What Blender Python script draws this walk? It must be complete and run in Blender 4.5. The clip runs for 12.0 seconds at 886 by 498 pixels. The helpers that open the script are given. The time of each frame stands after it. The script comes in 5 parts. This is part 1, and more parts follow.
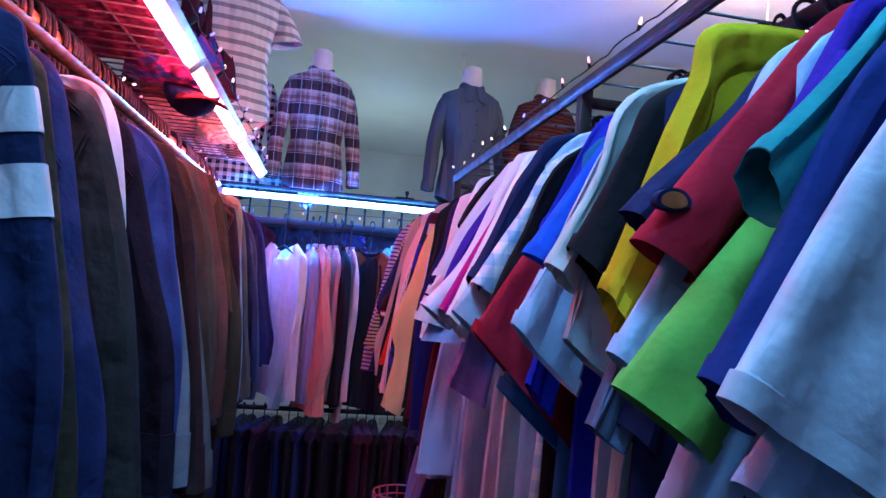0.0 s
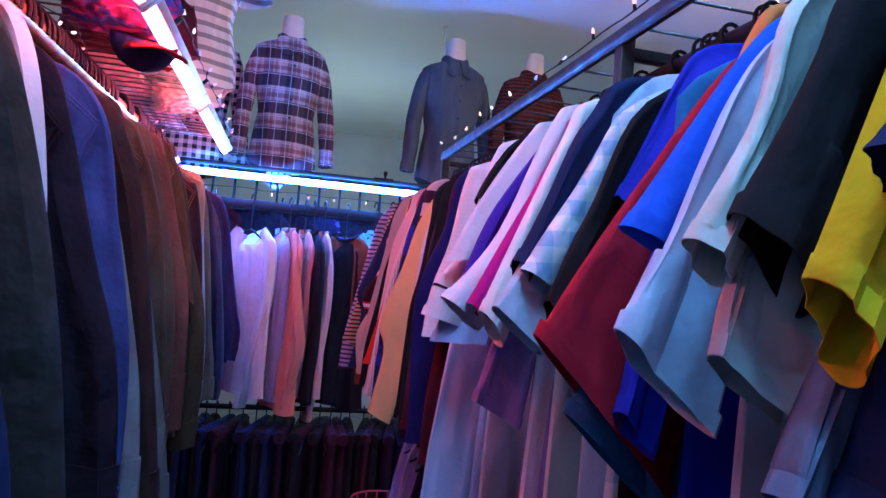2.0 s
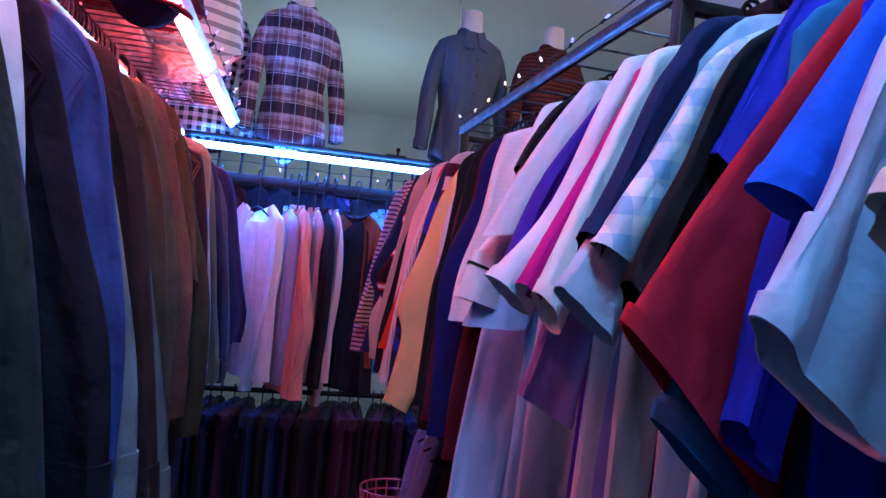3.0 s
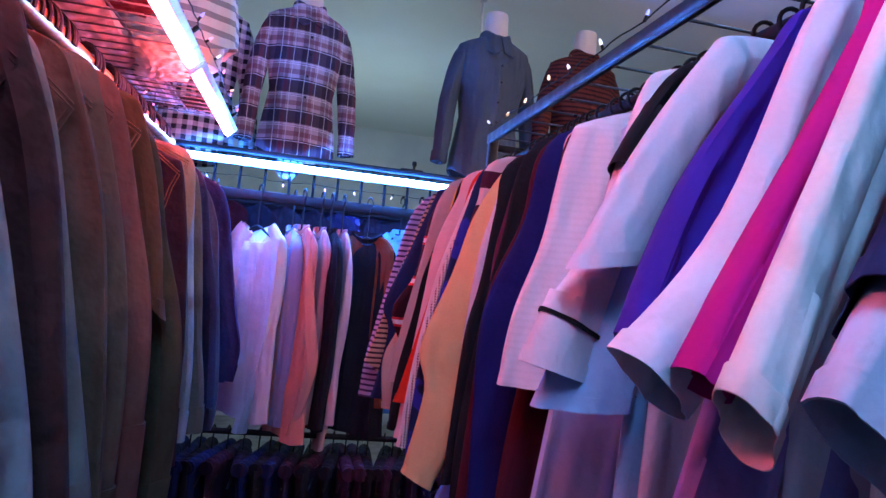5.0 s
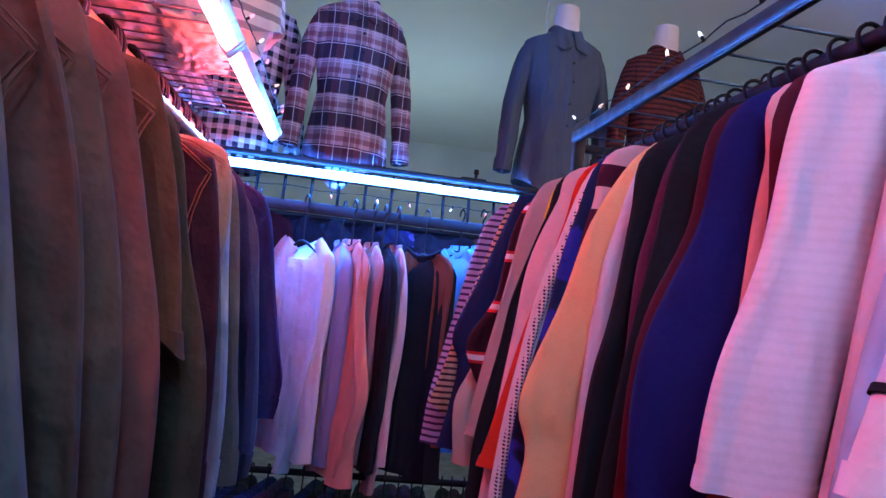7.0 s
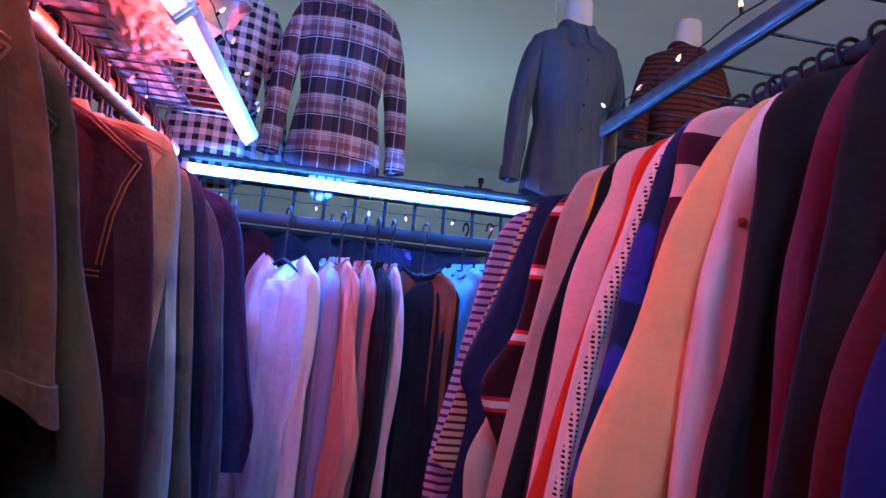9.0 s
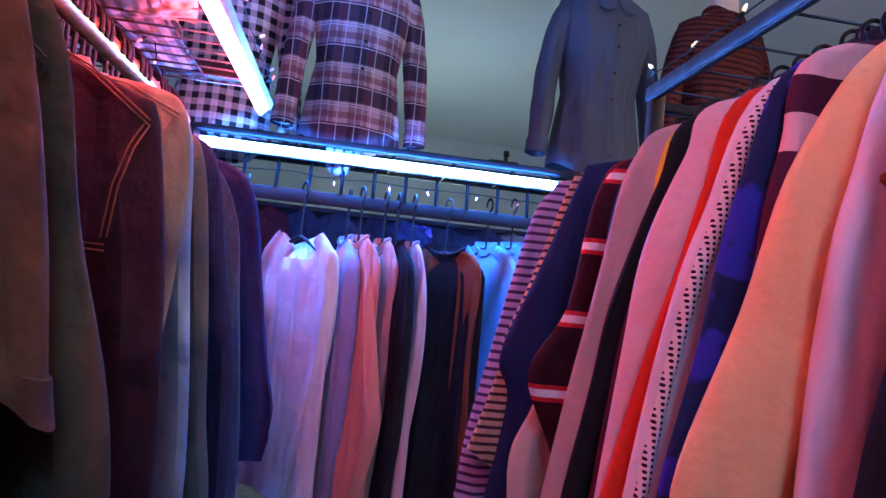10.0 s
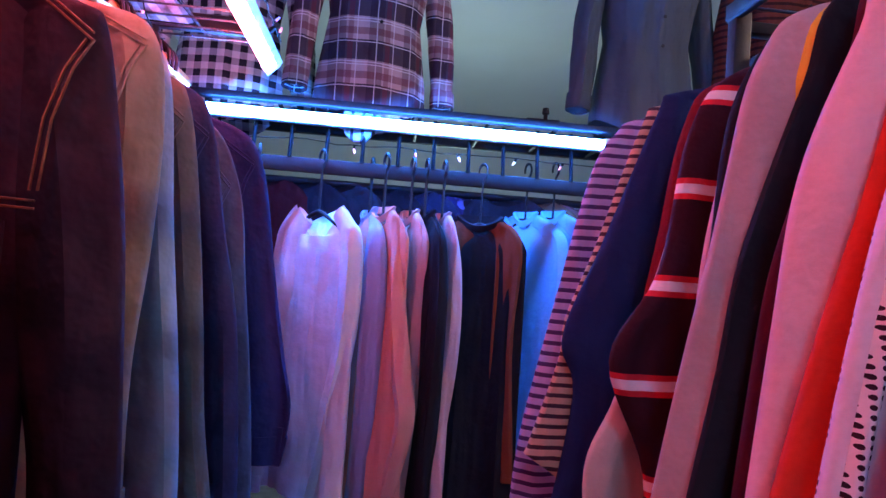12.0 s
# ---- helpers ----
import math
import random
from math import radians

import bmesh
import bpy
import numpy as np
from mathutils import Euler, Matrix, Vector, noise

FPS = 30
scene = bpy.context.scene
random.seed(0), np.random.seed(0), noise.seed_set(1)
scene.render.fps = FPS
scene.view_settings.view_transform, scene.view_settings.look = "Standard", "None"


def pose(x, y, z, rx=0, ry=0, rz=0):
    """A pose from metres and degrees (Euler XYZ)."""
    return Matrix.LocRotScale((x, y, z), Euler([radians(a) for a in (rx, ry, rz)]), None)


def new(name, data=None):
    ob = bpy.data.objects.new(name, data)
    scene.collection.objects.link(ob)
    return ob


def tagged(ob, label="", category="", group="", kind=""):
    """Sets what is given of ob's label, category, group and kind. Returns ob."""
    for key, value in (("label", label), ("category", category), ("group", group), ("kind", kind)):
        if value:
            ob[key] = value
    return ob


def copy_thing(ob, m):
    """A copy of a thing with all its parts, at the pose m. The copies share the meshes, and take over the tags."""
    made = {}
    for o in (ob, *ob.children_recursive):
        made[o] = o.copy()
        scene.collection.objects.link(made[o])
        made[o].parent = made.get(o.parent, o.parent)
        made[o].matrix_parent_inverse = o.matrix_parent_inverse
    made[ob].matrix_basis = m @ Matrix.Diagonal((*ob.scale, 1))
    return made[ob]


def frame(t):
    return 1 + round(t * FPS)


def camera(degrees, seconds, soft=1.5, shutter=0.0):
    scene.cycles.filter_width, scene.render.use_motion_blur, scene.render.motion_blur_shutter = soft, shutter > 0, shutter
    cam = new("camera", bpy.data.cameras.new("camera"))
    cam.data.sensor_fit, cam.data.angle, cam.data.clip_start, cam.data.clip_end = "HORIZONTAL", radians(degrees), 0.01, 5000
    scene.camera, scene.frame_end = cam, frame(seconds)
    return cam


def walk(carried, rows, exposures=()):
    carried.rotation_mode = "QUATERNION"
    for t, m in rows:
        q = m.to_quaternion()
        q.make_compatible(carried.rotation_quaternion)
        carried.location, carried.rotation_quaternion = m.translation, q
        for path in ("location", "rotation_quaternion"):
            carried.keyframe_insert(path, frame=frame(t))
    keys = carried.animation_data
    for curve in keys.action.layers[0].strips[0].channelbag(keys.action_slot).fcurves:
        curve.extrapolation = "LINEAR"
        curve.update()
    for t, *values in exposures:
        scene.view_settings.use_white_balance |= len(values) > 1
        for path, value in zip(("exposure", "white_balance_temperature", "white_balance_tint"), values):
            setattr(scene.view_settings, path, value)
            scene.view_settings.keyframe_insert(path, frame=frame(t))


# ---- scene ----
cam = camera(67.0, 12.0)
METRES, EYE, TILT, LEAN, TURN = 1.75, 1.55, 3.0, -4.6, -10.3
ROWS = [
    (0.0, 0.0, 0.0, 0.0, -0.0, 0.0, -0.0),
    (0.5, 0.0027, 0.0308, -0.0012, 0.72, -0.41, 0.67),
    (1.0, -0.0094, 0.0682, -0.0016, 0.17, -1.13, 0.59),
    (1.5, -0.0266, 0.111, -0.0041, -1.65, -1.88, 0.58),
    (2.0, -0.0471, 0.1479, -0.0082, -3.0, -1.01, -0.31),
    (2.5, -0.0642, 0.1828, -0.0137, -2.82, -1.8, -0.27),
    (3.0, -0.0697, 0.2204, -0.0184, -2.61, -2.42, -1.07),
    (5.0, -0.0879, 0.417, -0.0172, -1.76, -0.64, -1.38),
    (5.5, -0.1033, 0.474, -0.0189, -1.52, -0.61, -0.83),
    (6.0, -0.1153, 0.5079, -0.0219, -1.12, 0.35, -0.29),
    (6.5, -0.1212, 0.5453, -0.0246, 0.45, 0.94, -1.0),
    (7.0, -0.1351, 0.5979, -0.0215, 1.78, 0.87, -1.68),
    (9.0, -0.1496, 0.7768, -0.0279, 1.46, 2.89, -1.24),
    (9.5, -0.1633, 0.8056, -0.028, 1.34, 2.23, -1.53),
    (10.0, -0.1775, 0.8375, -0.0326, 2.28, 1.22, -1.18),
    (10.5, -0.1779, 0.8725, -0.0398, 2.72, 0.41, -0.55),
    (11.0, -0.1839, 0.9083, -0.0456, 2.74, -0.33, -0.36),
    (11.5, -0.1917, 0.9393, -0.0484, 3.78, -0.1, -0.28),
    (12.0, -0.1956, 0.9656, -0.0505, 4.64, -0.12, 0.61),
]
walk(cam, [(t, pose(0, 0, EYE, TILT, LEAN, TURN) @ pose(METRES * x, METRES * y, METRES * z, 90 + pitch, roll, yaw)) for t, x, y, z, yaw, pitch, roll in ROWS],
     exposures=[(0.0, 0.0), (1.5, -0.02), (3.0, -0.12), (6.0, -0.12), (9.0, -0.16), (12.0, -0.22)])

# ---- world and lights ----
world = bpy.data.worlds.new("room_dark")
world.use_nodes = True
world.node_tree.nodes["Background"].inputs[0].default_value = (0.35, 0.42, 0.6, 1)
world.node_tree.nodes["Background"].inputs[1].default_value = 0.006
scene.world = world

CYAN = (0.03, 0.20, 1.0)
PINK = (1.0, 0.11, 0.16)
COOL = (0.20, 0.52, 1.0)


# ---- helpers of this scene ----
def part(name, bm, material, parent=None, label=""):
    """Link a bmesh as one mesh object, under a thing or a part where one is given."""
    me = bpy.data.meshes.new(name)
    for e in bm.edges:
        if len(e.link_faces) == 2 and e.calc_face_angle(0) > 0.85:
            e.smooth = False
    bm.to_mesh(me)
    bm.free()
    for p in me.polygons:
        p.use_smooth = True
    if material:
        me.materials.append(material)
    ob = new(name, me)
    if parent:
        ob.parent = parent
    if label:
        tagged(ob, label)
    return ob


def flat(ob):
    for p in ob.data.polygons:
        p.use_smooth = False
    return ob


def empty(name, m, label, category, group="", kind=""):
    ob = new(name)
    ob.empty_display_size = 0.05
    ob.matrix_basis = m
    return tagged(ob, label, category, group, kind)


def box_bm(x0, x1, y0, y1, z0, z1, bevel=0.0, bm=None):
    own = bm is None
    bm = bmesh.new() if own else bm
    r = bmesh.ops.create_cube(bm, size=1.0)
    bmesh.ops.scale(bm, vec=(x1 - x0, y1 - y0, z1 - z0), verts=r["verts"])
    bmesh.ops.translate(bm, vec=((x0 + x1) / 2, (y0 + y1) / 2, (z0 + z1) / 2), verts=r["verts"])
    if bevel and own:
        bmesh.ops.bevel(bm, geom=list(bm.edges), offset=bevel, segments=2, affect="EDGES", profile=0.5)
    return bm


def rings(bm, loops, cap0=True, cap1=True):
    """Skin a list of rings of points of equal length."""
    made = [[bm.verts.new(p) for p in loop] for loop in loops]
    n = len(made[0])
    for a, b in zip(made, made[1:]):
        for i in range(n):
            bm.faces.new((a[i], a[(i + 1) % n], b[(i + 1) % n], b[i]))
    if cap0:
        bm.faces.new(list(reversed(made[0])))
    if cap1:
        bm.faces.new(made[-1])
    return made


def sweep(points, radius, sides=8, bm=None, squash=1.0):
    """A tube along points; radius a number or one a point."""
    bm = bm or bmesh.new()
    pts = [Vector(p) for p in points]
    loops = []
    for i, p in enumerate(pts):
        d = (pts[min(i + 1, len(pts) - 1)] - pts[max(i - 1, 0)]).normalized()
        a = d.cross(Vector((0, 1, 0)))
        if a.length < 0.2:
            a = d.cross(Vector((1, 0, 0)))
        a.normalize()
        b = d.cross(a)
        r = radius[i] if isinstance(radius, (list, tuple)) else radius
        loops.append([p + (a * math.cos(t) + b * math.sin(t) * squash) * r for t in
                      [2 * math.pi * k / sides for k in range(sides)]])
    rings(bm, loops)
    bmesh.ops.recalc_face_normals(bm, faces=bm.faces)
    return bm


# ---- materials ----
def base_mat(name, rough=0.8, metal=0.0):
    m = bpy.data.materials.new(name)
    m.use_nodes = True
    n = m.node_tree
    s = n.nodes["Principled BSDF"]
    s.inputs["Roughness"].default_value = rough
    s.inputs["Metallic"].default_value = metal
    return m, n, s


def mix(n, fac, a, b, mode="MIX"):
    x = n.nodes.new("ShaderNodeMix")
    x.data_type, x.blend_type = "RGBA", mode
    for sock, v in ((x.inputs[0], fac), (x.inputs[6], a), (x.inputs[7], b)):
        if hasattr(v, "node"):
            n.links.new(v, sock)
        elif isinstance(v, (int, float)):
            sock.default_value = v
        else:
            sock.default_value = (*v[:3], 1)
    return x.outputs[2]


def math_node(n, op, a, b=0.0, c=0.0):
    x = n.nodes.new("ShaderNodeMath")
    x.operation = op
    for sock, v in zip(x.inputs, (a, b, c)):
        if hasattr(v, "node"):
            n.links.new(v, sock)
        else:
            sock.default_value = v
    return x.outputs[0]


def noise_fac(n, coord, scale, detail=3.0, low=0.35, high=0.65):
    t = n.nodes.new("ShaderNodeTexNoise")
    t.inputs["Scale"].default_value = scale
    t.inputs["Detail"].default_value = detail
    n.links.new(coord, t.inputs["Vector"])
    r = n.nodes.new("ShaderNodeMapRange")
    r.inputs[1].default_value, r.inputs[2].default_value = low, high
    n.links.new(t.outputs[0], r.inputs[0])
    return r.outputs[0]


def band(n, v, period, share, shift=0.0):
    """1 within share of each period of the coordinate v."""
    f = math_node(n, "FRACT", math_node(n, "ADD", math_node(n, "DIVIDE", v, period), 100.0 + shift))
    return math_node(n, "LESS_THAN", f, share)


def bump(n, s, height, strength, distance=0.002, normal=None):
    b = n.nodes.new("ShaderNodeBump")
    b.inputs["Strength"].default_value, b.inputs["Distance"].default_value = strength, distance
    n.links.new(height, b.inputs["Height"])
    if normal:
        n.links.new(normal, b.inputs["Normal"])
    n.links.new(b.outputs[0], s.inputs["Normal"])
    return b.outputs[0]


def sep_x(n, x):
    c = n.nodes.new("ShaderNodeCombineXYZ")
    n.links.new(x, c.inputs[0])
    return c.outputs[0]


CLOTHS = {}


def cloth(color, pattern="plain", second=(0.8, 0.8, 0.8), period=0.03, third=(0.5, 0.1, 0.1)):
    """A woven or knitted fabric in the given colour, with an optional woven pattern."""
    key = (color, pattern, second, period, third)
    if key in CLOTHS:
        return CLOTHS[key]
    m, n, s = base_mat("cloth_" + pattern, 0.9)
    s.inputs["Specular IOR Level"].default_value = 0.08
    tc = n.nodes.new("ShaderNodeTexCoord").outputs["Object"]
    sep = n.nodes.new("ShaderNodeSeparateXYZ")
    n.links.new(tc, sep.inputs[0])
    x, y, z = sep.outputs
    col = color
    if pattern == "stripe":
        col = mix(n, band(n, z, period, 0.4), color, second)
    elif pattern == "wide":
        col = mix(n, band(n, z, period, 0.22), color, third)
        col = mix(n, band(n, z, period, 0.1, -0.06), col, second)
    elif pattern == "fine":
        col = mix(n, band(n, z, period, 0.5), color, second)
        col = mix(n, band(n, z, period * 5, 0.3), col, third)
    elif pattern == "upright":
        col = mix(n, band(n, x, period, 0.3), color, second)
    elif pattern == "gingham":
        a, b = band(n, x, period, 0.5), band(n, z, period, 0.5)
        col = mix(n, math_node(n, "MULTIPLY", math_node(n, "ADD", a, b), 0.5), second, color)
    elif pattern == "plaid":
        bz, bx = band(n, z, period, 0.46), band(n, x, period * 0.8, 0.4, 0.3)
        col = mix(n, math_node(n, "MULTIPLY", bz, 0.88), second, color)
        col = mix(n, math_node(n, "MULTIPLY", bx, 0.5), col, color)
        col = mix(n, math_node(n, "MULTIPLY", band(n, z, period, 0.16, 0.42), 0.6), col, third)
        col = mix(n, math_node(n, "MULTIPLY", band(n, x, period * 0.8, 0.14, 0.85), 0.5), col, third)
        for sh in (0.06, 0.12, 0.60):
            col = mix(n, math_node(n, "MULTIPLY", band(n, z, period, 0.022, sh), 0.75), col, (0.75, 0.68, 0.66))
        for sh in (0.1, 0.62):
            col = mix(n, math_node(n, "MULTIPLY", band(n, x, period * 0.8, 0.028, sh), 0.6), col, (0.75, 0.68, 0.66))
    elif pattern == "dots":
        fx = math_node(n, "SUBTRACT", math_node(n, "FRACT", math_node(n, "ADD", math_node(n, "DIVIDE", x, period), 50)), 0.5)
        fz = math_node(n, "SUBTRACT", math_node(n, "FRACT", math_node(n, "ADD", math_node(n, "DIVIDE", z, period), 50)), 0.5)
        r = math_node(n, "ADD", math_node(n, "MULTIPLY", fx, fx), math_node(n, "MULTIPLY", fz, fz))
        col = mix(n, math_node(n, "LESS_THAN", r, 0.09), color, second)
    elif pattern == "block":
        a, b = band(n, x, period * 2.6, 0.5), band(n, z, period, 0.5)
        col = mix(n, math_node(n, "MULTIPLY", a, b), color, second)
    elif pattern == "rib":
        col = mix(n, math_node(n, "MULTIPLY", band(n, z, 0.009, 0.4), 0.09), color, tuple(v * 0.5 for v in color))
    elif pattern == "camo":
        col = mix(n, noise_fac(n, tc, 18, 2, 0.5, 0.54), color, second)
    big = noise_fac(n, tc, 7, 4, 0.3, 0.7)
    dark = mix(n, 1.0, col, (0.88, 0.88, 0.89), "MULTIPLY")
    col = mix(n, big, dark, col)
    grain = noise_fac(n, tc, 260, 2, 0.3, 0.7)
    col = mix(n, math_node(n, "MULTIPLY", grain, 0.1), col, mix(n, 1.0, col, (0.55, 0.55, 0.55), "MULTIPLY"))
    if pattern == "denim":
        mp0 = n.nodes.new("ShaderNodeMapping")
        mp0.inputs["Scale"].default_value = (1.0, 1.0, 0.35)
        n.links.new(tc, mp0.inputs["Vector"])
        fade = noise_fac(n, mp0.outputs[0], 11, 6, 0.40, 0.70)
        col = mix(n, math_node(n, "MULTIPLY", fade, 0.6), col, second)
        wa = n.nodes.new("ShaderNodeTexWave")
        wa.inputs["Scale"].default_value, wa.bands_direction = 520, "DIAGONAL"
        n.links.new(tc, wa.inputs["Vector"])
        col = mix(n, math_node(n, "MULTIPLY", wa.outputs["Fac"], 0.15), col, second)
    n.links.new(col, s.inputs["Base Color"])
    mp = n.nodes.new("ShaderNodeMapping")
    mp.inputs["Scale"].default_value = (1.0, 1.0, 0.22)
    n.links.new(tc, mp.inputs["Vector"])
    folds = noise_fac(n, mp.outputs[0], 24 if pattern != "denim" else 16, 1, 0.15, 0.85)
    nb = bump(n, s, folds, 0.7, 0.022)
    creases = noise_fac(n, tc, 22 if pattern != "denim" else 18, 3, 0.25, 0.75)
    nb = bump(n, s, creases, 0.35 if pattern != "denim" else 0.6, 0.009 if pattern != "denim" else 0.012, nb)
    bump(n, s, grain, 0.12, 0.0008, nb)
    CLOTHS[key] = m
    return m


def plain_mat(name, color, rough=0.6, metal=0.0, second=None, scale=20, bumpy=0.1, spec=0.5):
    m, n, s = base_mat(name, rough, metal)
    tc = n.nodes.new("ShaderNodeTexCoord").outputs["Object"]
    f = noise_fac(n, tc, scale, 5)
    second = second or tuple(c * 0.75 for c in color)
    n.links.new(mix(n, f, color, second), s.inputs["Base Color"])
    s.inputs["Specular IOR Level"].default_value = spec
    r = n.nodes.new("ShaderNodeMapRange")
    r.inputs[3].default_value, r.inputs[4].default_value = max(rough - 0.08, 0.03), min(rough + 0.1, 1)
    n.links.new(f, r.inputs[0])
    n.links.new(r.outputs[0], s.inputs["Roughness"])
    if bumpy:
        bump(n, s, noise_fac(n, tc, scale * 8, 3), bumpy, 0.001)
    return m


def glow(name, color, strength):
    m, n, s = base_mat(name, 0.3)
    s.inputs["Base Color"].default_value = (0.9, 0.9, 0.9, 1)
    s.inputs["Emission Color"].default_value = (*color, 1)
    s.inputs["Emission Strength"].default_value = strength
    return m


CEILING = plain_mat("ceiling_gloss_paint", (0.72, 0.72, 0.72), 0.5, second=(0.69, 0.68, 0.67), scale=1.5, bumpy=0.03)
WALL = plain_mat("wall_paint", (0.62, 0.63, 0.64), 0.7, second=(0.54, 0.55, 0.57), scale=2.5)
FLOOR = plain_mat("floor_vinyl", (0.30, 0.29, 0.28), 0.45, second=(0.22, 0.21, 0.20), scale=9)
BLACK = plain_mat("black_steel", (0.006, 0.006, 0.007), 0.6, 0.0, scale=40, spec=0.25)
IRON = plain_mat("painted_angle_iron", (0.013, 0.012, 0.012), 0.45, 0.0, second=(0.03, 0.022, 0.02), scale=25, spec=0.25)
CHROME = plain_mat("chrome_rail", (0.75, 0.75, 0.76), 0.16, 1.0, second=(0.6, 0.6, 0.6), scale=30, bumpy=0.03)
WIRE = plain_mat("dark_wire", (0.10, 0.10, 0.11), 0.35, 0.8, scale=40)
HANGER = plain_mat("black_plastic", (0.008, 0.008, 0.009), 0.55, scale=30, spec=0.25)
# On the rail, this orange base colour stands for the pink tubes' reflection.
ORANGE_METAL = plain_mat("orange_tinted_metal", (0.85, 0.42, 0.12), 0.38, 0.9, second=(0.6, 0.24, 0.06), scale=30, bumpy=0.05)
MATTE = plain_mat("matt_black_paint", (0.004, 0.004, 0.005), 0.9, scale=40, spec=0.05)
WHITEP = plain_mat("white_plastic", (0.75, 0.75, 0.73), 0.35, scale=15)
SKINTONE = plain_mat("ivory_fibreglass", (0.72, 0.58, 0.42), 0.5, second=(0.66, 0.52, 0.37), scale=10)
STITCH = plain_mat("orange_thread", (0.24, 0.07, 0.025), 0.8, scale=200)
TUBE_CYAN = glow("cyan_tube", CYAN, 500)
TUBE_PINK = glow("pink_tube", PINK, 80)
TUBE_COOL = glow("cool_white_tube", COOL, 370)
CABLE = plain_mat("cable", (0.006, 0.008, 0.006), 0.6, scale=50, spec=0.2)

# ---- structure ----
X0, X1, Y0, Y1, ZC = -1.5, 2.3, -2.6, 7.6, 3.0


def slab(name, x0, x1, y0, y1, z0, z1, mat, label, cat):
    return flat(tagged(part(name, box_bm(x0, x1, y0, y1, z0, z1), mat), label, cat, kind="structure"))


slab("floor", X0 - 0.1, X1 + 0.1, Y0 - 0.1, Y1 + 0.1, -0.12, 0, FLOOR, "grey scuffed vinyl floor", "floor")
slab("ceiling", X0 - 0.1, X1 + 0.1, Y0 - 0.1, Y1 + 0.1, ZC, ZC + 0.12, CEILING, "smooth glossy off-white ceiling", "ceiling")
slab("wall_west", X0 - 0.1, X0, Y0, Y1, 0, ZC, WALL, "plain painted side wall behind the clothes rack", "wall")
slab("wall_east", X1, X1 + 0.1, Y0, Y1, 0, ZC, WALL, "plain painted side wall behind the clothes rack", "wall")
slab("wall_north", X0 - 0.1, X1 + 0.1, Y1, Y1 + 0.1, 0, ZC, WALL, "plain pale far wall of the shop", "wall")
slab("wall_south", X0 - 0.1, X1 + 0.1, Y0 - 0.1, Y0, 0, ZC, WALL, "plain pale wall closing the shop", "wall")


# ---- lamps that are things ----
def tube_lamp(m, length, mat, label, radius=0.013, clips=0.0):
    """A fluorescent-style tube along local x with its batten on the local z side."""
    t = empty("tube_light", m, label, "tube light", "coloured tube lights")
    pts = [(-length / 2 + length * k / 8, 0, 0) for k in range(9)]
    part("tube", sweep(pts, radius, 14), mat, t)
    part("batten", box_bm(-length / 2 - 0.01, length / 2 + 0.01, -0.014, 0.014, 0.016, 0.036, 0.003), WHITEP, t, "white plastic batten")
    for sx in (-1, 1):
        bx = sx * (length / 2 + 0.008)
        part("end_cap", box_bm(bx - 0.01, bx + 0.01, -0.015, 0.015, -0.015, 0.03, 0.003), WHITEP, t, "white plastic end cap")
        if clips:
            part("clip", box_bm(sx * length * 0.3 - 0.006, sx * length * 0.3 + 0.006, -0.004, 0.004, 0.0365, clips, 0.0008), BLACK, t, "dark hanging clip")
    return t


tube_lamp(pose(0.024, 3.572, 1.937, -95), 1.115, TUBE_CYAN, "glowing cyan-blue tube light under the end shelf")
for ya, yb in ((2.56, 3.42), (1.66, 2.52), (0.76, 1.62)):
    tube_lamp(pose(-0.345, (ya + yb) / 2, 2.02, 0, 0, 90) @ pose(0, 0, 0, 45), yb - ya, TUBE_PINK, "glowing pink-red tube light under the wire shelf", clips=0.056)
tube_lamp(pose(-0.06, 0.25, ZC - 0.037, 0, 0, 90), 1.2, TUBE_COOL, "cool white tube light on the ceiling")
far = tube_lamp(pose(0.3, 5.5, 1.72, 180), 0.6, glow("pale_green_tube", (0.62, 0.95, 1.0), 190), "pale greenish tube light on a stand behind the end rack")
for sx in (-0.25, 0.25):
    part("stand", sweep([(sx, 0, 0.036), (sx, 0.0, 0.1), (sx, 0.0, 1.72)], 0.008, 8), WHITEP, far, "thin white stand")
# Unseen fill tube, added to brighten and warm the ceiling and mannequins.
warm = tube_lamp(pose(1.75, 2.3, 2.62, 0, 0, 90) @ pose(0, 0, 0, 90), 0.6, glow("warm_fill_tube", (1.0, 0.70, 0.62), 330), "unseen warm fill tube added below the ceiling")
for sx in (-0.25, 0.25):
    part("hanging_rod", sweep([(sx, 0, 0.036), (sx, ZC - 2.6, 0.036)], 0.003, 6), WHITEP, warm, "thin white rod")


# ---- garments ----
def smooth(a, b, t):
    t = max(0.0, min(1.0, t))
    t = t * t * (3 - 2 * t)
    return a + (b - a) * t


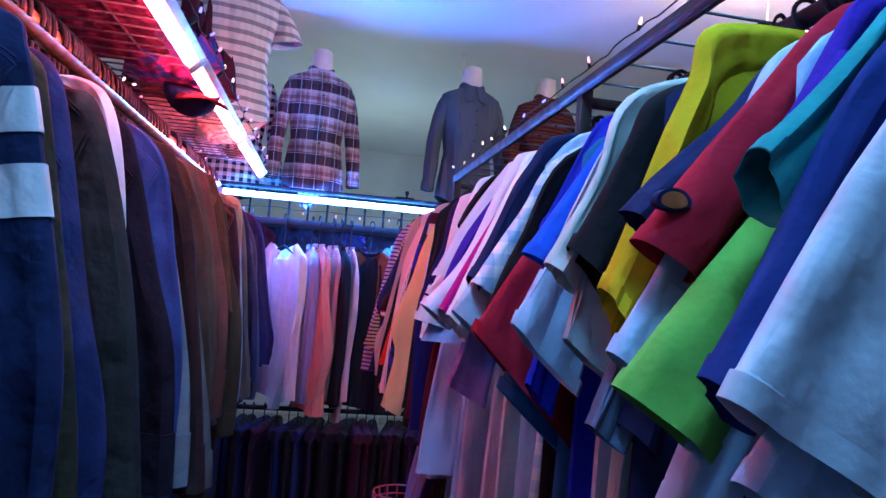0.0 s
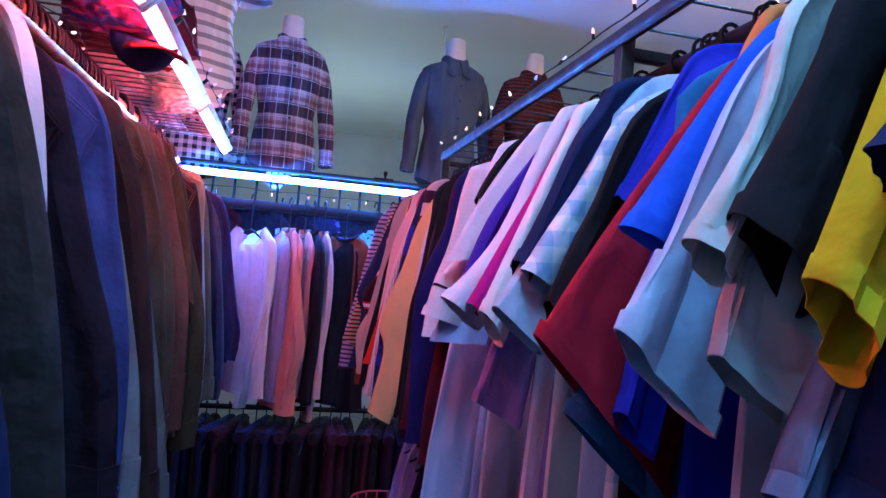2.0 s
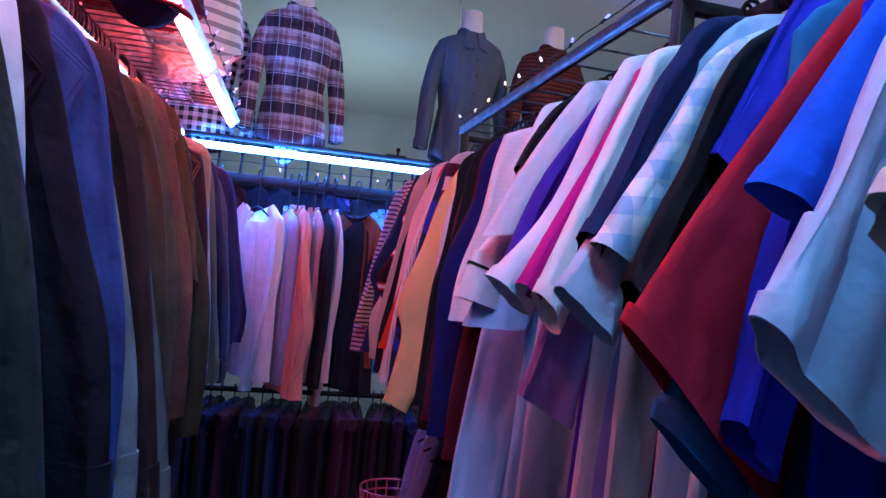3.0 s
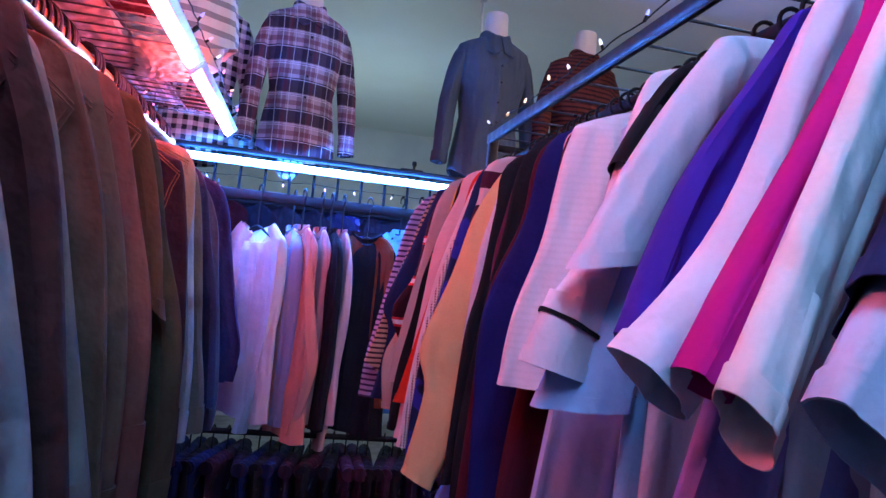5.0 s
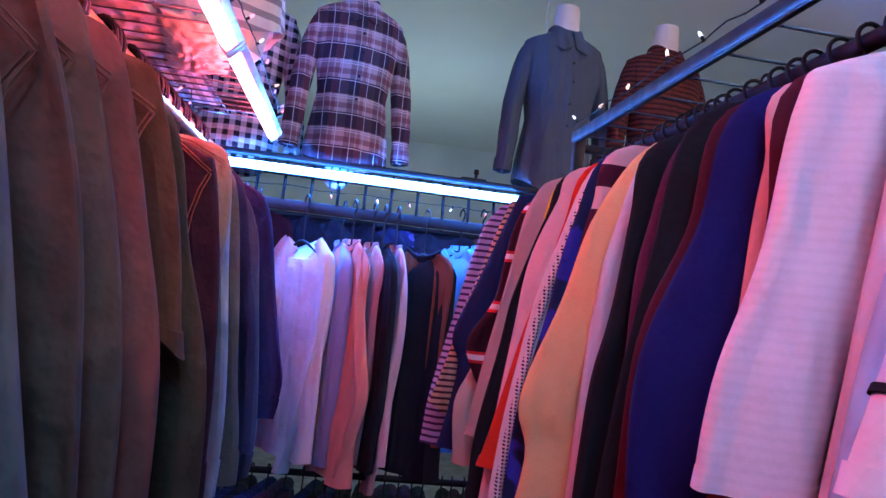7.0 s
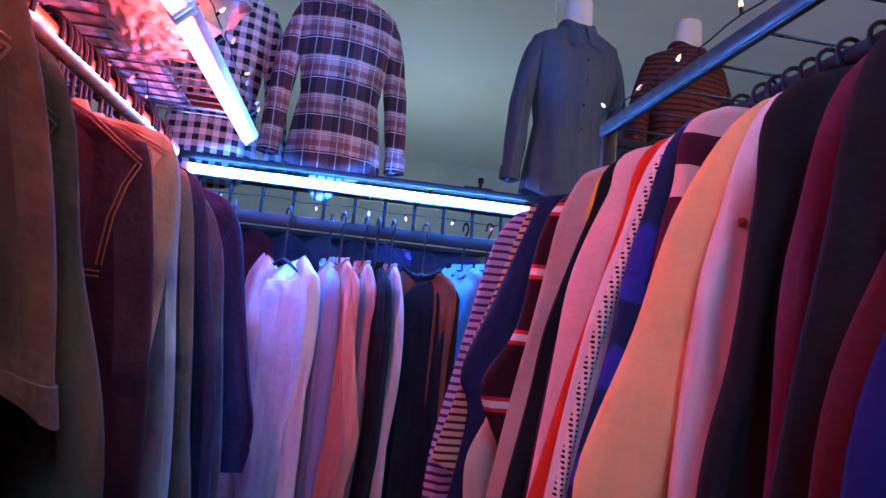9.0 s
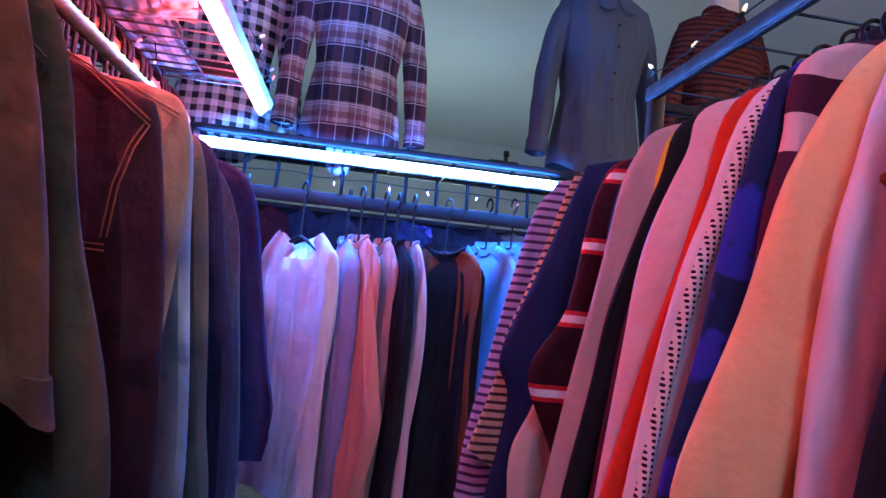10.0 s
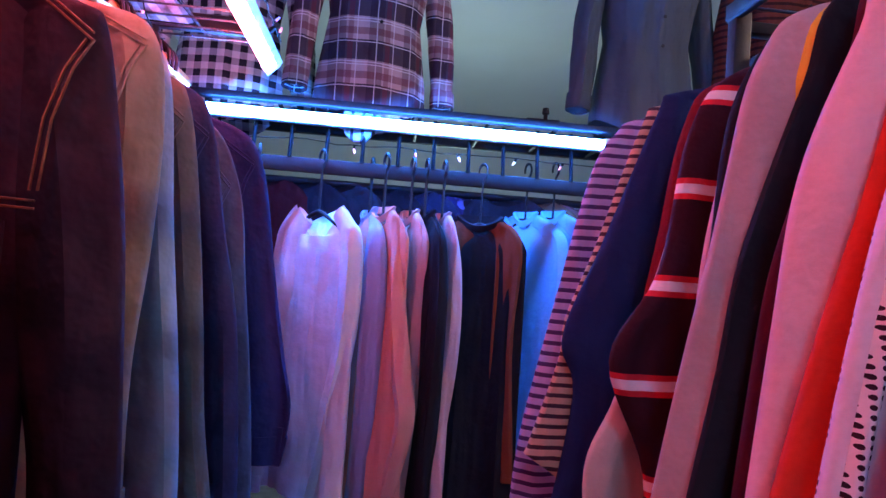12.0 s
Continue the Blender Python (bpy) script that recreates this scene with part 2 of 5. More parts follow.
def torso_bm(rnd, length=0.68, half=0.215, thick=0.022, hem_thick=0.032, folds=0.009, worn=False, neck=0.075, rows=18, n=40, flare=0.018, dip=0.03):
    """The body of a hanging top: origin at the neck, x across the shoulders, z up."""
    bm = bmesh.new()
    ph = [rnd.uniform(0, 6.28) for _ in range(5)]
    loops = []
    for i in range(rows + 1):
        v = i / rows
        z = -0.085 * (v / 0.22) ** 1.1 if v < 0.22 else -0.085 - (length - 0.085) * (v - 0.22) / 0.78
        if v < 0.22:
            w = neck + (half - neck) * min(1, v / 0.2) ** 0.85
        else:
            w = half + (flare * (v - 0.22) if not worn else -0.035 * math.sin((v - 0.22) / 0.78 * math.pi) + 0.02 * v)
        d = smooth(0.4, 1.0, v / 0.25) * smooth(thick, hem_thick, v)
        if v > 0.985:
            w, d = w + 0.002, d + 0.002
        amp = folds * smooth(0, 1, (v - 0.12) / 0.8)
        loop = []
        for k in range(n):
            a = 2 * math.pi * k / n
            c, s = math.cos(a), math.sin(a)
            px = w * math.copysign(abs(c) ** 0.8, c)
            py = d * math.copysign(abs(s) ** 0.75, s)
            u = px / half
            py += amp * (math.sin(u * 6 + ph[0] + 0.8 * v) + 1.1 * (abs(math.sin(u * 7 + ph[1] - 0.9 * v)) - 0.6))
            px += amp * 0.35 * math.sin(v * 5 + ph[2]) * (1 if c > 0 else -1)
            pz = z - (dip * (1 - v / 0.22) * max(0.0, 1 - (px / max(w, 0.01)) ** 2) if v < 0.22 else 0) - (0.012 * math.sin(u * 3 + ph[3]) * v if v > 0.5 else 0)
            loop.append((px, py, pz))
        loops.append(loop)
    inner = [(x * 0.985, y * 0.85, z + 0.004) for x, y, z in loops[-1]]
    deep = [(x * 0.9, y * 0.3, z + 0.10) for x, y, z in loops[-1]]
    rings(bm, loops + [inner, deep])
    bmesh.ops.recalc_face_normals(bm, faces=bm.faces)
    return bm


def sleeve_bm(rnd, path, widths, thick, n=20, wrinkle=0.004, hem=False):
    """A sleeve along a path of (x, y, z), flattened, with an open turned-in end."""
    bm = bmesh.new()
    pts = [Vector(p) for p in path]
    # refine by Catmull-Rom
    fine, wid, thk = [], [], []
    m = len(pts)
    for i in range(m - 1):
        p0, p1, p2, p3 = pts[max(i - 1, 0)], pts[i], pts[i + 1], pts[min(i + 2, m - 1)]
        for j in range(5):
            t = j / 5
            fine.append(0.5 * ((2 * p1) + (p2 - p0) * t + (2 * p0 - 5 * p1 + 4 * p2 - p3) * t * t + (3 * p1 - p0 - 3 * p2 + p3) * t ** 3))
            wid.append(smooth(widths[i], widths[i + 1], t))
            thk.append(smooth(thick[i], thick[i + 1], t))
    fine.append(pts[-1]), wid.append(widths[-1]), thk.append(thick[-1])
    ph = [rnd.uniform(0, 6.28) for _ in range(4)]
    loops = []
    for i, p in enumerate(fine):
        d = (fine[min(i + 1, len(fine) - 1)] - fine[max(i - 1, 0)]).normalized()
        side = Vector((-d.z, 0, d.x))
        if side.length < 1e-4:
            side = Vector((1, 0, 0))
        side.normalize()
        out = d.cross(side)
        v = i / (len(fine) - 1)
        loop = []
        for k in range(n):
            a = 2 * math.pi * k / n
            c, s = math.cos(a), math.sin(a)
            ramp = smooth(0, 1, v * 2.5)
            fold = wrinkle * 2.2 * ramp * (math.sin(c * 3.2 + ph[0] + 1.6 * v) + 0.8 * (abs(math.sin(c * 4.1 + ph[1] - 1.2 * v)) - 0.6))
            wr = wrinkle * 0.55 * ramp * (math.sin(v * 15 + ph[2] + c) + 0.6 * math.sin(v * 31 + ph[3] - 2 * c))
            loop.append(p + side * (wid[i] * math.copysign(abs(c) ** 0.9, c) + wr * 0.6) + out * (thk[i] * math.copysign(abs(s) ** 1.1, s) * (0.85 if thk[i] < 0.035 else 1) + fold + wr))
        loops.append(loop)
    end, d = fine[-1], (fine[-1] - fine[-2]).normalized()
    if hem:
        loops.insert(-1, [fine[-2] + (q - fine[-2]) * 1.03 for q in loops[-2]])
        loops[-1] = [end + (q - end) * 1.03 for q in loops[-1]]
    loops.append([end + (q - end) * 0.95 - d * 0.001 for q in loops[-1]])
    loops.append([end + (q - end) * 0.85 - d * 0.07 for q in loops[-1]])
    rings(bm, loops)
    bmesh.ops.recalc_face_normals(bm, faces=bm.faces)
    return bm


def along(pts, t):
    """A point of the smooth line through pts, t from 0 to 1."""
    m = len(pts) - 1
    i = min(int(t * m), m - 1)
    t = t * m - i
    p0, p1, p2, p3 = [Vector(pts[min(max(k, 0), m)]) for k in (i - 1, i, i + 1, i + 2)]
    return 0.5 * ((2 * p1) + (p2 - p0) * t + (2 * p0 - 5 * p1 + 4 * p2 - p3) * t * t + (3 * p1 - p0 - 3 * p2 + p3) * t ** 3)


def draped_bm(outer, inner, thick, ph, wrinkle=0.005, hem=False, span=(0.0, 1.0), grow=0.0, across=(0.0, 1.0), n=26, mouth=1.0):
    """A flattened sleeve hanging between its outer and its inner edge, both given as (x, z) from the shoulder down."""
    bm = bmesh.new()
    rows = max(4, int(6 * (len(outer) - 1) * (span[1] - span[0])))
    loops = []
    for i in range(rows + 1):
        v = span[0] + (span[1] - span[0]) * i / rows
        o, q = along(outer, v), along(inner, v)
        o, q = o.lerp(q, across[0]), o.lerp(q, across[1])
        mid, side = (o + q) / 2, (o - q) / 2
        reach = side.length
        side = side / max(reach, 1e-5)
        d = smooth(thick * 0.6, thick, v * 2) * (1 + (mouth - 1) * max(0.0, v - 0.7) / 0.3) + grow
        ramp = smooth(0.1, 1, v * 1.8)
        loop = []
        for k in range(n):
            a = 2 * math.pi * k / n
            c, sn = math.cos(a), math.sin(a)
            u = c if across == (0.0, 1.0) else 1 - 2 * (across[0] + (across[1] - across[0]) * (0.5 - 0.5 * c))
            fold = wrinkle * ramp * (1.3 * math.sin(u * 2.7 + ph[0] + 1.3 * v) + 1.1 * (abs(math.sin(u * 3.9 + ph[1] - 1.5 * v)) - 0.6) + 0.5 * math.sin(v * 9 + ph[2] + 2.2 * u))
            ragged = wrinkle * 0.35 * ramp * math.sin(v * 13 + ph[3] + (2 if c > 0 else 0))
            loop.append((mid.x + side.x * ((reach + grow) * math.copysign(abs(c) ** 0.85, c) + ragged), d * math.copysign(abs(sn) ** 0.8, sn) + fold,
                         mid.y + side.y * ((reach + grow) * math.copysign(abs(c) ** 0.85, c) + ragged)))
        loops.append(loop)
    if span[1] >= 1.0 and not grow:
        end = sum((Vector(p) for p in loops[-1]), Vector()) / n
        back = sum((Vector(p) for p in loops[-3]), Vector()) / n - end
        if hem:
            lip = [Vector(p) + back.normalized() * 0.016 for p in loops[-1]]
            mids = [end + back.normalized() * 0.016] * n
            loops[-1:] = [[m + (p - m) * 1.0 for m, p in zip(mids, lip)], [m + (p - m) * 1.035 for m, p in zip(mids, lip)], [end + (Vector(p) - end) * 1.04 for p in loops[-1]]]
        loops.append([end + (Vector(p) - end) * 0.96 for p in loops[-1]])
        loops.append([end + (Vector(p) - end) * 0.84 + back.normalized() * 0.075 for p in loops[-1]])
    rings(bm, loops)
    bmesh.ops.recalc_face_normals(bm, faces=bm.faces)
    return bm


def cuff_bm(at, way, width, thick, deep):
    """A band round a sleeve's end."""
    bm = bmesh.new()
    p, d = Vector(at), Vector(way).normalized()
    side = Vector((-d.z, 0, d.x)).normalized()
    out = d.cross(side)
    loops = []
    for off, s in ((-deep, 0.93), (-deep, 1.0), (-deep * 0.5, 1.01), (0, 1.0), (0, 0.93), (-deep * 0.5, 0.86)):
        loops.append([p + d * off + side * width * s * math.cos(a) + out * thick * s * math.sin(a) for a in
                      [2 * math.pi * k / 16 for k in range(16)]])
    rings(bm, loops)
    bmesh.ops.recalc_face_normals(bm, faces=bm.faces)
    return bm


def collar_bm(kind, neck=0.075, thick=0.022):
    """A neck band (round), or a folded shirt collar."""
    bm = bmesh.new()
    loops = []
    prof = ((0.0, -0.012, 1.02), (0.004, 0.006, 1.06), (0.0, 0.008, 0.95), (-0.004, -0.012, 0.92)) if kind == "round" else \
        ((0.002, -0.045, 1.28), (0.012, -0.035, 1.24), (0.006, 0.016, 1.0), (-0.002, 0.018, 0.9), (-0.004, -0.03, 0.88))
    for k in range(24):
        a = 2 * math.pi * k / 24
        c, s = math.cos(a), math.sin(a)
        dip = -0.03 * max(0, -s) ** 2
        loops.append([((neck * f + o) * c, (thick * 1.2 * f + o) * s, z + dip) for o, z, f in prof])
    made = [[bm.verts.new(p) for p in lp] for lp in loops]
    m = len(made[0])
    for i in range(24):
        a, b = made[i], made[(i + 1) % 24]
        for j in range(m):
            bm.faces.new((a[j], a[(j + 1) % m], b[(j + 1) % m], b[j]))
    bmesh.ops.recalc_face_normals(bm, faces=bm.faces)
    return bm


def strip_bm(points, width, proud=0.002):
    """A narrow flat seam or placket along points in the plane of the front."""
    return sweep(points, width, 6, squash=proud / width)


def garment(name, m, mat, label, category, rnd, sleeve="long", sh=0.17, length=0.70, collar="round", cuff=None, spread=1.0,
            swing=0.0, reach=0.0, thick=0.02, trim=None, group="", tip=(0.25, -0.30), wide=0.05, arm=None, ring_mat=None, puff=1.0, arm_len=0.0, shoulder=(0.235, -0.055), bow=0.0, crease=0.0055, neck=0.075, dip=0.03,
            edge=None, under=None, band=None, trim_line=None, stitched=(), arm_wide=1.0):
    """A top on its hanger. edge: the aisle-side sleeve's outer line from the shoulder to its end, under: that end's inner corner. Origin at the neck, +x towards the aisle. sh: half the shoulders; spread: how far the sleeves stand off;
    tip: outer corner of a short sleeve's opening; wide: half of that opening."""
    g = empty(name, m, label, category, group)
    part("body", torso_bm(rnd, length, sh + 0.012, thick, thick * 1.6, 0.013, flare=0.035 * spread, neck=neck, dip=dip), mat, g)
    if collar:
        part("collar", collar_bm(collar, neck, thick), trim or mat, g)
    arm = arm or mat
    for sx in (1, -1):
        y = rnd.uniform(-0.010, 0.004) + swing
        if edge and sx > 0:
            ph = [rnd.uniform(0, 6.28) for _ in range(4)]
            outer = [(neck * 0.98 if dip > 0.06 else 0.05, -0.004)] + list(edge)
            last = len(outer) - 1
            inner = []
            for k, p in enumerate(outer):
                f = k / last
                if sleeve == "long":
                    inner.append((p[0] - arm_wide * (smooth(0.04, 0.115, f * 3) - 0.025 * f), p[1] - 0.03 * (1 - f)))
                else:
                    g0 = Vector((-0.035, -0.05)).lerp(Vector((under[0] - outer[-1][0], under[1] - outer[-1][1])), f ** 1.2)
                    inner.append((p[0] + g0.x, p[1] + g0.y))
            if under:
                inner[-1] = under
            full = 0.018 * (0.5 + 0.5 * puff) if sleeve == "long" else 0.013
            part("sleeve", draped_bm(outer, inner, full, ph, crease * (0.9 if sleeve == "short" else 1.0), hem=True, mouth=1.0 if sleeve == "long" else 1.45), arm, g)
            if band:
                part("cuff_stripe", draped_bm(outer, inner, full, ph, crease * 0.9, span=band, grow=0.0035, mouth=1.45), cuff, g, "black cuff stripe")
            if trim_line:
                part("dotted_trim", draped_bm(outer, inner, full, ph, crease, grow=0.0016, across=(0.06, 0.18), span=(0.1, 1.0)), trim_line, g, "band of small black dots")
            if puff > 1.22:
                part("cuff", draped_bm(outer, inner, full, ph, crease, span=(0.9, 1.0), grow=0.003), arm, g)
            for v in stitched:
                part("sleeve_stripe", draped_bm(outer, inner, full, ph, crease, span=(v, v + 0.055), grow=0.002), ring_mat, g, "white sleeve stripe")
            continue
        if sleeve == "long":
            L = arm_len or length + rnd.uniform(-0.10, 0.02)
            outer = [(sh - 0.055, -0.03), (sh + 0.012, -0.095), (sh + 0.02 + 0.03 * spread, -0.22), (sh + 0.02 + 0.075 * spread + reach, -0.38),
                     (sh + 0.02 + 0.10 * spread + reach, -0.38 - (L - 0.38) * 0.5), (sh + 0.02 + 0.09 * spread + reach * 0.6, -L)]
            wid = [0.035, 0.052, 0.058, 0.058, 0.052, 0.042]
            path = [(sx * (x - w + (rnd.uniform(-0.012, 0.012) if k > 2 else 0)), y * k / 3 + (rnd.uniform(-0.010, 0.010) if k > 2 else 0), z) for k, ((x, z), w) in enumerate(zip(outer, wid))]
            outer = [(sx * p[0] + w, z) for p, w, (x, z) in zip(path, wid, outer)]
            part("sleeve", sleeve_bm(rnd, path, wid, [0.014, 0.02, 0.024 * (0.5 + 0.5 * puff), 0.024 * puff, 0.024 * puff, 0.018 * (0.5 + 0.5 * puff)], n=26, wrinkle=0.0042 if puff < 1.2 else 0.0068), arm, g)
            part("cuff", cuff_bm(Vector(path[-1]) + Vector((0, 0, -0.035)), (-0.05 * sx, 0, -1), 0.042, 0.017 * (0.5 + 0.5 * puff), 0.045), cuff or arm, g)
        else:
            t = tip if sx > 0 else (sh + 0.08, -0.30)
            out = [(0.05, -0.005), (shoulder[0] * 0.75, shoulder[1] * 0.7), shoulder, ((shoulder[0] + t[0]) / 2 + bow, (shoulder[1] + t[1]) / 2), t]
            wid = [0.03, 0.042, 0.056, (0.065 + wide) / 2, wide]
            path, dv = [], None
            for k, (p, w) in enumerate(zip(out, wid)):
                a, c = Vector((*out[max(k - 1, 0)], 0)), Vector((*out[min(k + 1, 4)], 0))
                u = (c - a).normalized()
                path.append((sx * (p[0] + u.y * w), y * k / 2.5, p[1] - u.x * w))
            dv = (Vector(path[-1]) - Vector(path[-2])).normalized()
            part("sleeve", sleeve_bm(rnd, path, wid, [0.010, 0.014, 0.018, 0.02, 0.024], n=26, wrinkle=crease, hem=True), arm, g)
            if cuff:
                part("cuff_stripe", cuff_bm(Vector(path[-1]) - dv * 0.03, dv, wide + 0.002, 0.0275, 0.006), cuff, g, "black cuff stripe")
    return g


def hanger(m, group, wire=0.0032, eye=0.019, low=0.0):
    h = empty("clothes_hanger", m, "black plastic clothes hanger on the rail", "hanger", group)
    part("shoulder_bar", sweep([(x, 0, z - low) for x, z in ((-0.19, -0.172), (-0.12, -0.14), (-0.04, -0.112), (0, -0.104), (0.04, -0.112), (0.12, -0.14), (0.19, -0.172))], [0.004, 0.006, 0.007, 0.007, 0.007, 0.006, 0.004], 8), HANGER, h)
    arc = [(eye * math.sin(a), 0, 0.004 - eye * math.cos(a)) for a in [math.pi * (0.1 + 1.5 * k / 12) for k in range(13)]]
    part("hook", sweep([(0, 0, -0.1 - low), (0.001, 0, -0.06), (0.002, 0, -0.03)] + arc, wire, 7), HANGER, h)
    return h


# ---- racks ----
RAIL_R, RAIL_L, ZR, ZL = 0.57, -0.545, 1.92, 1.952


def wire_shelf(name, x0, x1, y0, y1, z, step_x, step_y, label):
    s = empty(name, pose(0, 0, 0), label, "wire shelf", "wire shelves")
    k = 0
    y = y0
    while y <= y1 + 1e-6:
        part("cross_wire", sweep([(x0, y, z), (x1, y, z)], 0.0028, 6), WIRE, s)
        y += step_y
    x = x0
    while x <= x1 + 1e-6:
        part("long_wire", sweep([(x, y0, z + 0.0056), (x, y1, z + 0.0056)], 0.003, 6), WIRE, s)
        x += step_x
    return s


def angle_bar(bm, x, y0, y1, z, toward):
    box_bm(x - 0.0025, x + 0.0025, y0, y1, z - 0.02, z + 0.006, bm=bm)
    box_bm(min(x, x + toward * 0.012), max(x, x + toward * 0.012), y0, y1, z - 0.0225, z - 0.0175, bm=bm)
    return bm


# right rack
right = empty("clothes_rack", pose(0, 0, 0), "dark angle-iron clothes rack with a wire top shelf", "clothes rack", "clothes racks")
part("front_bar", angle_bar(bmesh.new(), 0.515, -1.2, 2.78, 2.005, 1), IRON, right)
part("rear_bar", angle_bar(bmesh.new(), 1.0, -1.2, 2.78, 2.005, -1), IRON, right)
for y in (2.765, 1.37, -0.2):
    for x in (0.53, 1.0):
        part("post", box_bm(x - 0.014, x + 0.014, y - 0.014, y + 0.014, 0, 2.0, 0.003), IRON, right)
    part("cross_bar", box_bm(0.52, 1.0, y - 0.012, y + 0.012, 1.96, 1.98, 0.002), IRON, right)
part("rail", sweep([(RAIL_R, -1.2, ZR), (RAIL_R, 2.78, ZR)], 0.0125, 14), BLACK, right, "black hanging rail")
part("lower_rail", sweep([(RAIL_R + 0.05, -1.2, 1.08), (RAIL_R + 0.05, 2.78, 1.08)], 0.0125, 12), CHROME, right, "chrome lower rail")
wire_shelf("wire_shelf", 0.53, 0.99, -1.15, 2.75, 2.0, 0.46, 0.13, "dark wire shelf on top of the clothes rack")

# left rack
left = empty("clothes_rack", pose(0, 0, 0), "dark clothes rack with an orange-tinted rail and wire shelf", "clothes rack", "clothes racks")
part("rail", sweep([(RAIL_L, -1.2, ZL), (RAIL_L, 3.4, ZL)], 0.022, 18), ORANGE_METAL, left, "metal hanging rail tinted orange for the tubes' reflection")
part("lower_rail", sweep([(RAIL_L - 0.05, -1.2, 1.0), (RAIL_L - 0.05, 3.4, 1.0)], 0.0125, 12), CHROME, left, "chrome lower rail")
for y in (3.4, 1.2, -1.1):
    for x in (-0.62, -1.0):
        part("post", box_bm(x - 0.014, x + 0.014, y - 0.011, y + 0.011, 0, 2.09, 0.003), IRON, left)
    part("cross_bar", box_bm(-1.0, -0.35, y - 0.012, y + 0.012, 2.082, 2.125, 0.003), IRON, left)
wire_shelf("wire_shelf", -1.0, -0.33, -1.15, 3.42, 2.07, 0.168, 0.065, "dark wire grid shelf above the jackets")

# end rack
end = empty("clothes_rack", pose(0, 0, 0), "black clothes rack closing the aisle", "clothes rack", "clothes racks")
part("shelf_front_bar", box_bm(-0.95, 1.45, 3.579, 3.612, 1.972, 1.992, 0.003), BLACK, end)
part("hanging_bar", box_bm(-0.95, 1.45, 3.60, 3.61, 1.787, 1.828, 0.002), BLACK, end)
part("lower_rail", sweep([(-0.95, 3.6, 0.84), (1.45, 3.6, 0.84)], 0.0125, 12), BLACK, end)
part("shelf_rear_bar", box_bm(-0.95, 1.45, 3.97, 4.0, 1.972, 1.992, 0.003), BLACK, end)
for k in range(13):
    part("shelf_slat", box_bm(-0.945 + k * 0.199, -0.935 + k * 0.199, 3.612, 3.97, 1.974, 1.982, 0.002), BLACK, end)
for k in range(5):
    part("shelf_wire", sweep([(-0.95, 3.65 + k * 0.07, 1.9855), (1.45, 3.65 + k * 0.07, 1.9855)], 0.0035, 6), BLACK, end)
for x in (-0.93, 1.43):
    for y in (3.62, 3.98):
        part("post", box_bm(x - 0.014, x + 0.014, y - 0.014, y + 0.014, 0, 1.97, 0.003), BLACK, end)
for k in range(13):
    x = -0.6 + k * 0.1
    part("hook_bar", sweep([(x, 3.63, 1.97), (x, 3.615, 1.9), (x, 3.60, 1.825)], 0.0055, 8), MATTE, end)

# ---- colours ----
def D(c, deep=0.66):
    c = tuple(v * deep for v in c)
    return cloth(c, "denim", tuple(min(0.6, v * 2.2 + 0.004) for v in c))


WHT, OFF, GRY = (0.78, 0.79, 0.8), (0.7, 0.68, 0.62), (0.35, 0.36, 0.38)
NAVY, BLK, RED, YEL = (0.012, 0.02, 0.07), (0.012, 0.012, 0.015), (0.42, 0.012, 0.03), (0.52, 0.44, 0.015)
GRN, TEAL, SKY, ROY = (0.15, 0.42, 0.07), (0.02, 0.28, 0.28), (0.42, 0.6, 0.8), (0.015, 0.10, 0.62)
PUR, LIL, PEACH, WINE = (0.05, 0.02, 0.30), (0.6, 0.56, 0.74), (0.75, 0.42, 0.2), (0.06, 0.009, 0.018)
PNK, MAG, MINT, ORG = (0.62, 0.38, 0.39), (0.45, 0.01, 0.2), (0.55, 0.65, 0.6), (0.7, 0.2, 0.06)

NAVY2 = (0.012, 0.03, 0.15)
rnd = random.Random(7)


def tip(x, z):
    """A point of the aisle's right side in a garment's own measures."""
    return (RAIL_R - x, z - (ZR - 0.085))


H0 = hanger(pose(RAIL_R, 0.2, ZR), "hangers on the rails")
H1 = hanger(pose(RAIL_L, 0.7, ZL), "hangers on the rails", 0.0065, 0.036, 0.062)


def hang(y, mat, sl, col, words, group="tops on the long rack", edge=None, under=None, turn=0.0, **o):
    """Hang a top on the long rack's rail; edge and under are places (x, z) in the aisle's cross-section."""
    yaw = 180 + turn + (rnd.uniform(-1.5, 1.5) if edge else rnd.uniform(-5, 5))
    o.setdefault("length", rnd.uniform(0.66, 0.74))
    o.setdefault("sh", 0.21 if sl == "short" else 0.215)
    o.setdefault("thick", rnd.uniform(0.012, 0.016))
    if edge:
        o["edge"] = [tip(*p) for p in edge]
        o["under"] = tip(*under) if under else None
    if sl == "long":
        o.setdefault("puff", rnd.uniform(0.55, 0.85))
    kind = "polo_shirt" if "polo" in words else "t_shirt" if sl == "short" else "long_sleeved_top"
    g = garment(kind, pose(RAIL_R, y, ZR - 0.085, 0, 0, yaw), mat, words + " on a hanger", kind.replace("_", " "), rnd,
                sleeve=sl, collar=col, group=group, **o)
    copy_thing(H0, pose(RAIL_R, y, ZR, 0, 0, yaw)).scale = (0.55 if o["sh"] < 0.2 else 1.0, 1, 1)
    return g


